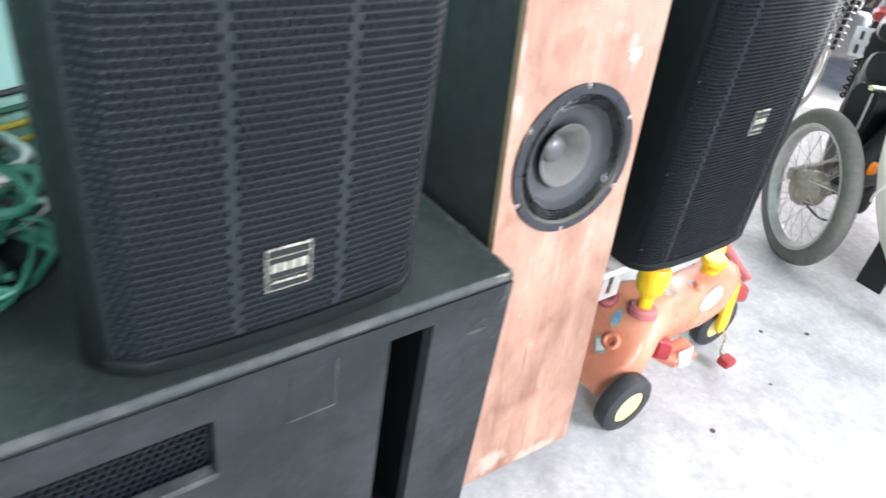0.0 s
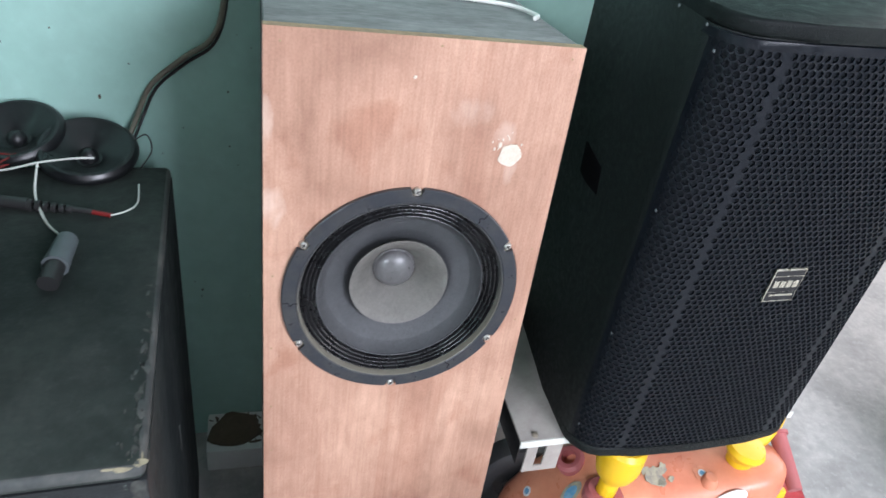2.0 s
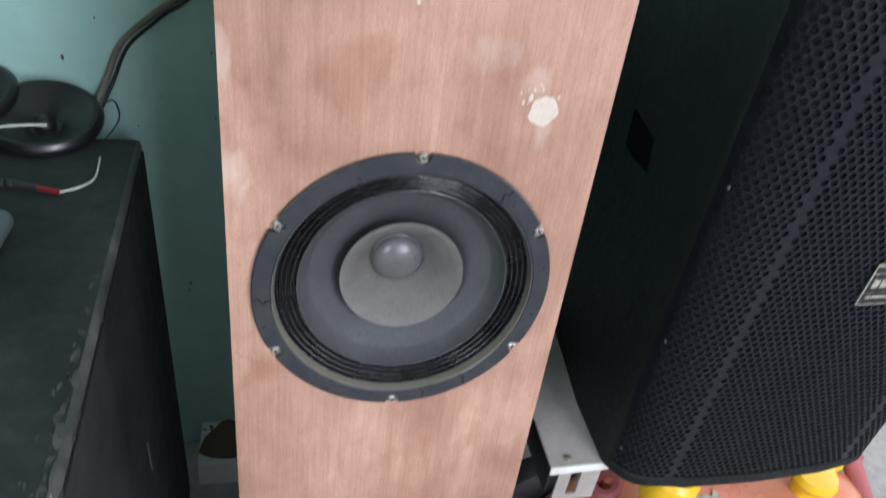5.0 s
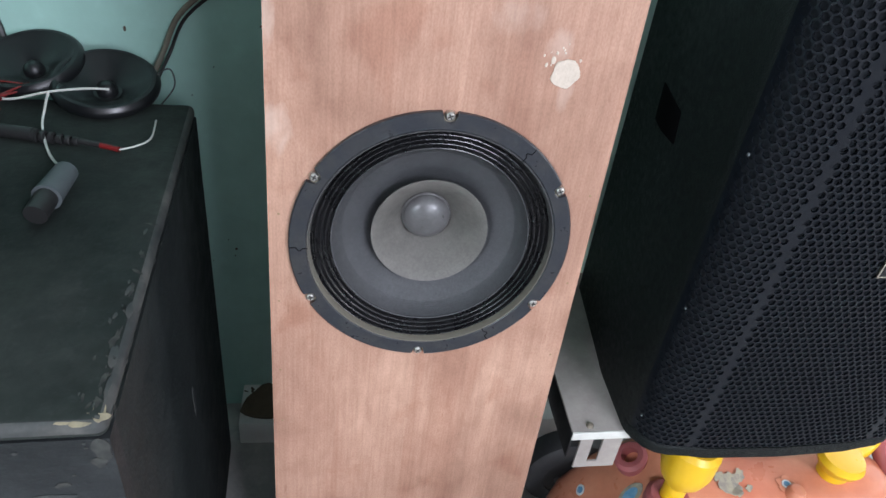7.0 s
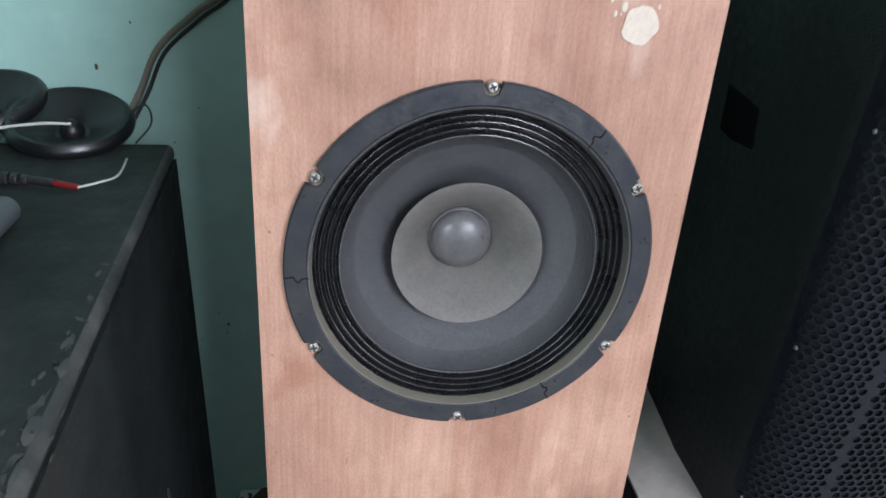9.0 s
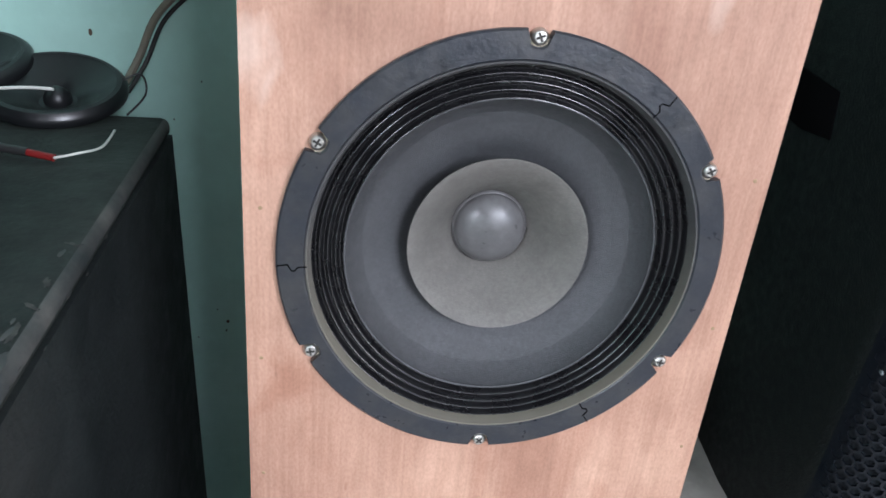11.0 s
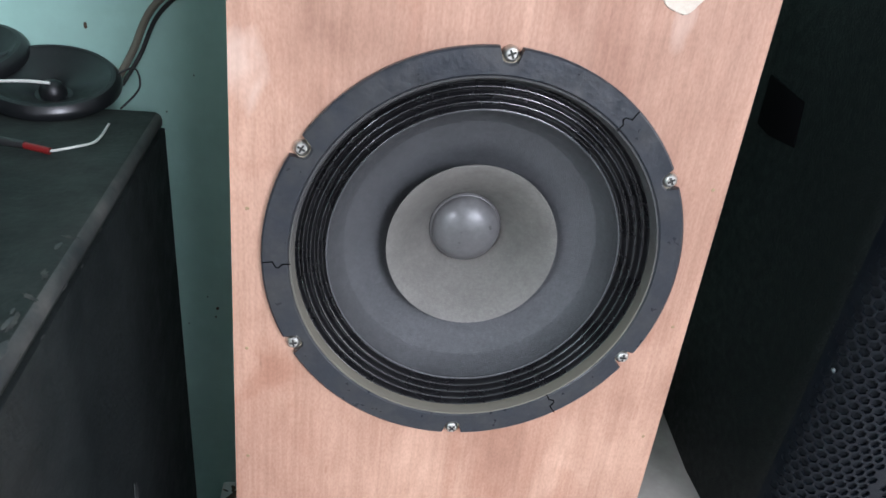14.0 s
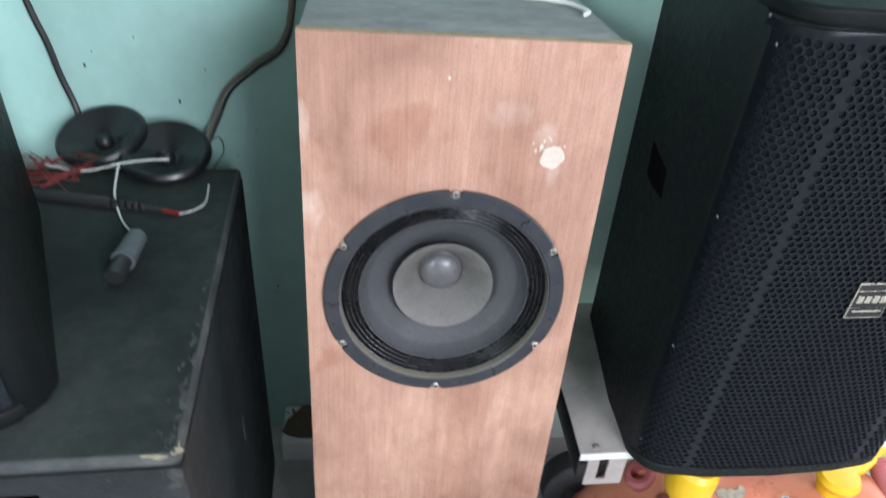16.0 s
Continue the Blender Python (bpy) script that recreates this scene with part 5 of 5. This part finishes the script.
cable("speaker_cable", [(-0.345, 0.43, 0.69), (-0.353, 0.465, 0.72), (-0.366, 0.472, 0.772), (-0.372, 0.472, 0.819), (-0.383, 0.472, 0.871), (-0.40, 0.472, 1.0), (-0.41, 0.472, 1.3)], 0.0045, M_CABLEK, "black cable hanging on the wall")
cable("thin_wire", [(-0.166, 0.40, 0.695), (-0.148, 0.412, 0.702), (-0.140, 0.395, 0.688), (-0.152, 0.372, 0.674)], 0.0010, M_CABLEK, "thin dark wire loop on the subwoofer")
cable("thin_wire", [(-0.262, 0.335, 0.700), (-0.262, 0.318, 0.690), (-0.258, 0.29, 0.680), (-0.236, 0.24, 0.676), (-0.207, 0.199, 0.682)], 0.0014, M_CABLEW, "thin white wire lying on the subwoofer")
cable("thin_wire", [(-0.37, 0.35, 0.69), (-0.31, 0.335, 0.688), (-0.262, 0.335, 0.700), (-0.225, 0.340, 0.704), (-0.200, 0.344, 0.703)], 0.0014, M_CABLEW, "thin white wire lying on the subwoofer")
cable("thin_wire", [(-0.172, 0.257, 0.676), (-0.155, 0.262, 0.679), (-0.146, 0.285, 0.676), (-0.150, 0.330, 0.674)], 0.0011, M_CABLEW, "thin bare wire lying on the subwoofer")
plug = thing("cable_plug", "black plug with a spring boot lying on the subwoofer", "plug")
part("plug_body", tube([(-0.40, 0.300, 0.679), (-0.262, 0.275, 0.679)], 0.0075, 14), M_CABLEK, plug)
for k in range(6):
    x = -0.260 + 0.0085 * k
    part("boot_rib", lathe([(0.0045, -0.003), (0.0075 - 0.0005 * k, -0.002), (0.0075 - 0.0005 * k, 0.002), (0.0045, 0.003)], 16, pose(x, 0.2746 - 0.0016 * k, 0.678) @ pose(0, 0, 0, 0, 90, -10), closed=True), M_CABLEK, plug)
part("plug_tip", tube([(-0.214, 0.2655, 0.679), (-0.192, 0.261, 0.678)], 0.0036, 12), M_CABLEK, plug)
part("red_sleeve", tube([(-0.193, 0.2612, 0.678), (-0.172, 0.257, 0.676)], 0.0030, 12), M_CABLER, plug, "red heat-shrink sleeve")
jack = thing("cable_connector", "grey rubber cable connector with a black nose", "connector")
part("boot", tube([(-0.207, 0.200, 0.682), (-0.208, 0.170, 0.6835), (-0.209, 0.150, 0.684)], 0.0112, 20, taper=0.0135), M_GREYPLUG, jack, "grey rubber boot")
part("nose", tube([(-0.209, 0.152, 0.684), (-0.211, 0.124, 0.682)], 0.0105, 18), M_CABLEK, jack, "black plastic nose")
rnd = random.Random(3)
for i in range(7):
    pts = [(-0.36 + rnd.uniform(-0.06, 0.07), 0.33 + rnd.uniform(-0.06, 0.05), 0.674 + 0.004 * i + rnd.uniform(0, 0.012)) for _ in range(6)]
    cable("red_wire", pts, 0.0009, M_CABLER, "tangled thin red wire")
cable("white_cable", [(0.02, 0.292, 0.9734), (0.11, 0.262, 0.9762), (0.205, 0.258, 0.9766), (0.262, 0.240, 0.9783), (0.279, 0.202, 0.9819), (0.272, 0.186, 0.9834)], 0.0024, M_CABLEW, "white cable lying on the dusty top")

# tangled cables beside the other cabinet
rnd = random.Random(11)
for i in range(16):
    mat = (M_CABLEG, M_CABLEG, M_CABLEK, M_CABLEB, M_CABLEG, M_CABLEW)[i % 6]
    c = (-0.665 + rnd.uniform(-0.04, 0.03), 0.12 + rnd.uniform(-0.07, 0.08))
    pts = []
    for k in range(14):
        a = k * 0.9 + i
        r = rnd.uniform(0.04, 0.085)
        pts.append((c[0] + r * math.cos(a), c[1] + r * math.sin(a), 0.678 + 0.0085 * i + rnd.uniform(0, 0.014)))
    cable("coiled_cable", pts, rnd.choice((0.003, 0.004, 0.0055)), mat, "coil of tangled cable on the subwoofer")
for i, (mat, z) in enumerate(((M_CABLEY, 0.715), (M_CABLEY, 0.69), (M_CABLEG, 0.74), (M_CABLEK, 0.765), (M_CABLEK, 0.64), (M_CABLEB, 0.615))):
    cable("hanging_cable", [(-1.15, 0.465, z - 0.02), (-0.95, 0.455, z + 0.01), (-0.78, 0.45, z - 0.01), (-0.60, 0.462, z - 0.02), (-0.47, 0.470, z + 0.02)], 0.005, mat, "cable strung along the mint wall")

# specks on the wall
for i in range(22):
    r = rnd.choice((0.0006, 0.0008, 0.0012, 0.0018))
    whole("wall_speck", prism(blob_outline(r, 9, 0.45, 300 + i, 1, rnd.uniform(0.8, 2.2)), 0, 0.0008), M_DIRT, "small dark speck on the mint wall", "stain", pose(rnd.uniform(-0.36, -0.01), 0.4799, rnd.uniform(0.35, 1.08), 90, 0, 0))

# clutter far behind the bikes
def sack(x, y, r, h, mat, label, seed):
    rn = random.Random(seed)
    bm = lathe([(0, 0), (r * 0.8, 0), (r, h * 0.2), (r * 1.05, h * 0.5), (r * 0.9, h * 0.8), (r * 0.45, h * 0.95), (0, h)], 18)
    for v in bm.verts:
        v.co += Vector((rn.uniform(-1, 1), rn.uniform(-1, 1), 0)) * r * 0.08
    whole("sack", bm, mat, label, "sack", pose(x, y, 0))


sack(5.2, 2.3, 0.28, 0.75, M_BLUE, "blue plastic sack standing on the floor", 1)
sack(5.8, 1.9, 0.30, 0.70, M_SACK, "white woven sack standing on the floor", 2)
sack(4.9, 3.2, 0.28, 0.65, M_SACK, "white woven sack standing on the floor", 3)
whole("cardboard_box", box(4.6, 5.1, 1.55, 2.0, 0, 0.55, 0.004), M_BOXCARD, "brown cardboard box on the floor", "box")

# debris on the plinth and the floor
whole("rubber_pad", prism(blob_outline(0.034, 26, 0.3, 90, 1.45, 1.15), 0, 0.005, 0.0015, 2), M_DIRT, "flat brown pad on the plinth", "pad", pose(-0.048, 0.434, 0.058))
for i in range(60):
    r = rnd.uniform(0.0012, 0.0035)
    whole("debris", prism(blob_outline(r, 8, 0.2, 400 + i, rnd.uniform(0.8, 4.0), 0.8), 0, r * 0.6, r * 0.1, 1), M_DIRT, "dry brown scrap on the plinth", "debris", pose(rnd.uniform(-0.095, 0.0), rnd.uniform(0.40, 0.475), 0.058, 0, 0, rnd.uniform(0, 180)))
for i, (x, y, r) in enumerate(((0.665, -0.13, 0.007), (1.02, 0.25, 0.008), (1.12, 0.05, 0.006), (0.95, -0.10, 0.005), (1.25, -0.02, 0.007))):
    bm = prism(blob_outline(r, 10, 0.4, 70 + i), 0, r * 0.35, r * 0.12, 1)
    whole("debris", bm, M_DIRT, "dry brown scrap on the concrete floor", "debris", pose(x, y, 0))

# what lies on the subwoofer rests on its top board
for ob in list(scene.objects):
    if ob.parent is None and ob.name.split(".")[0] in ("thin_wire", "red_wire", "coiled_cable", "cable_plug", "cable_connector", "tweeter"):
        ob.location.z += 0.013
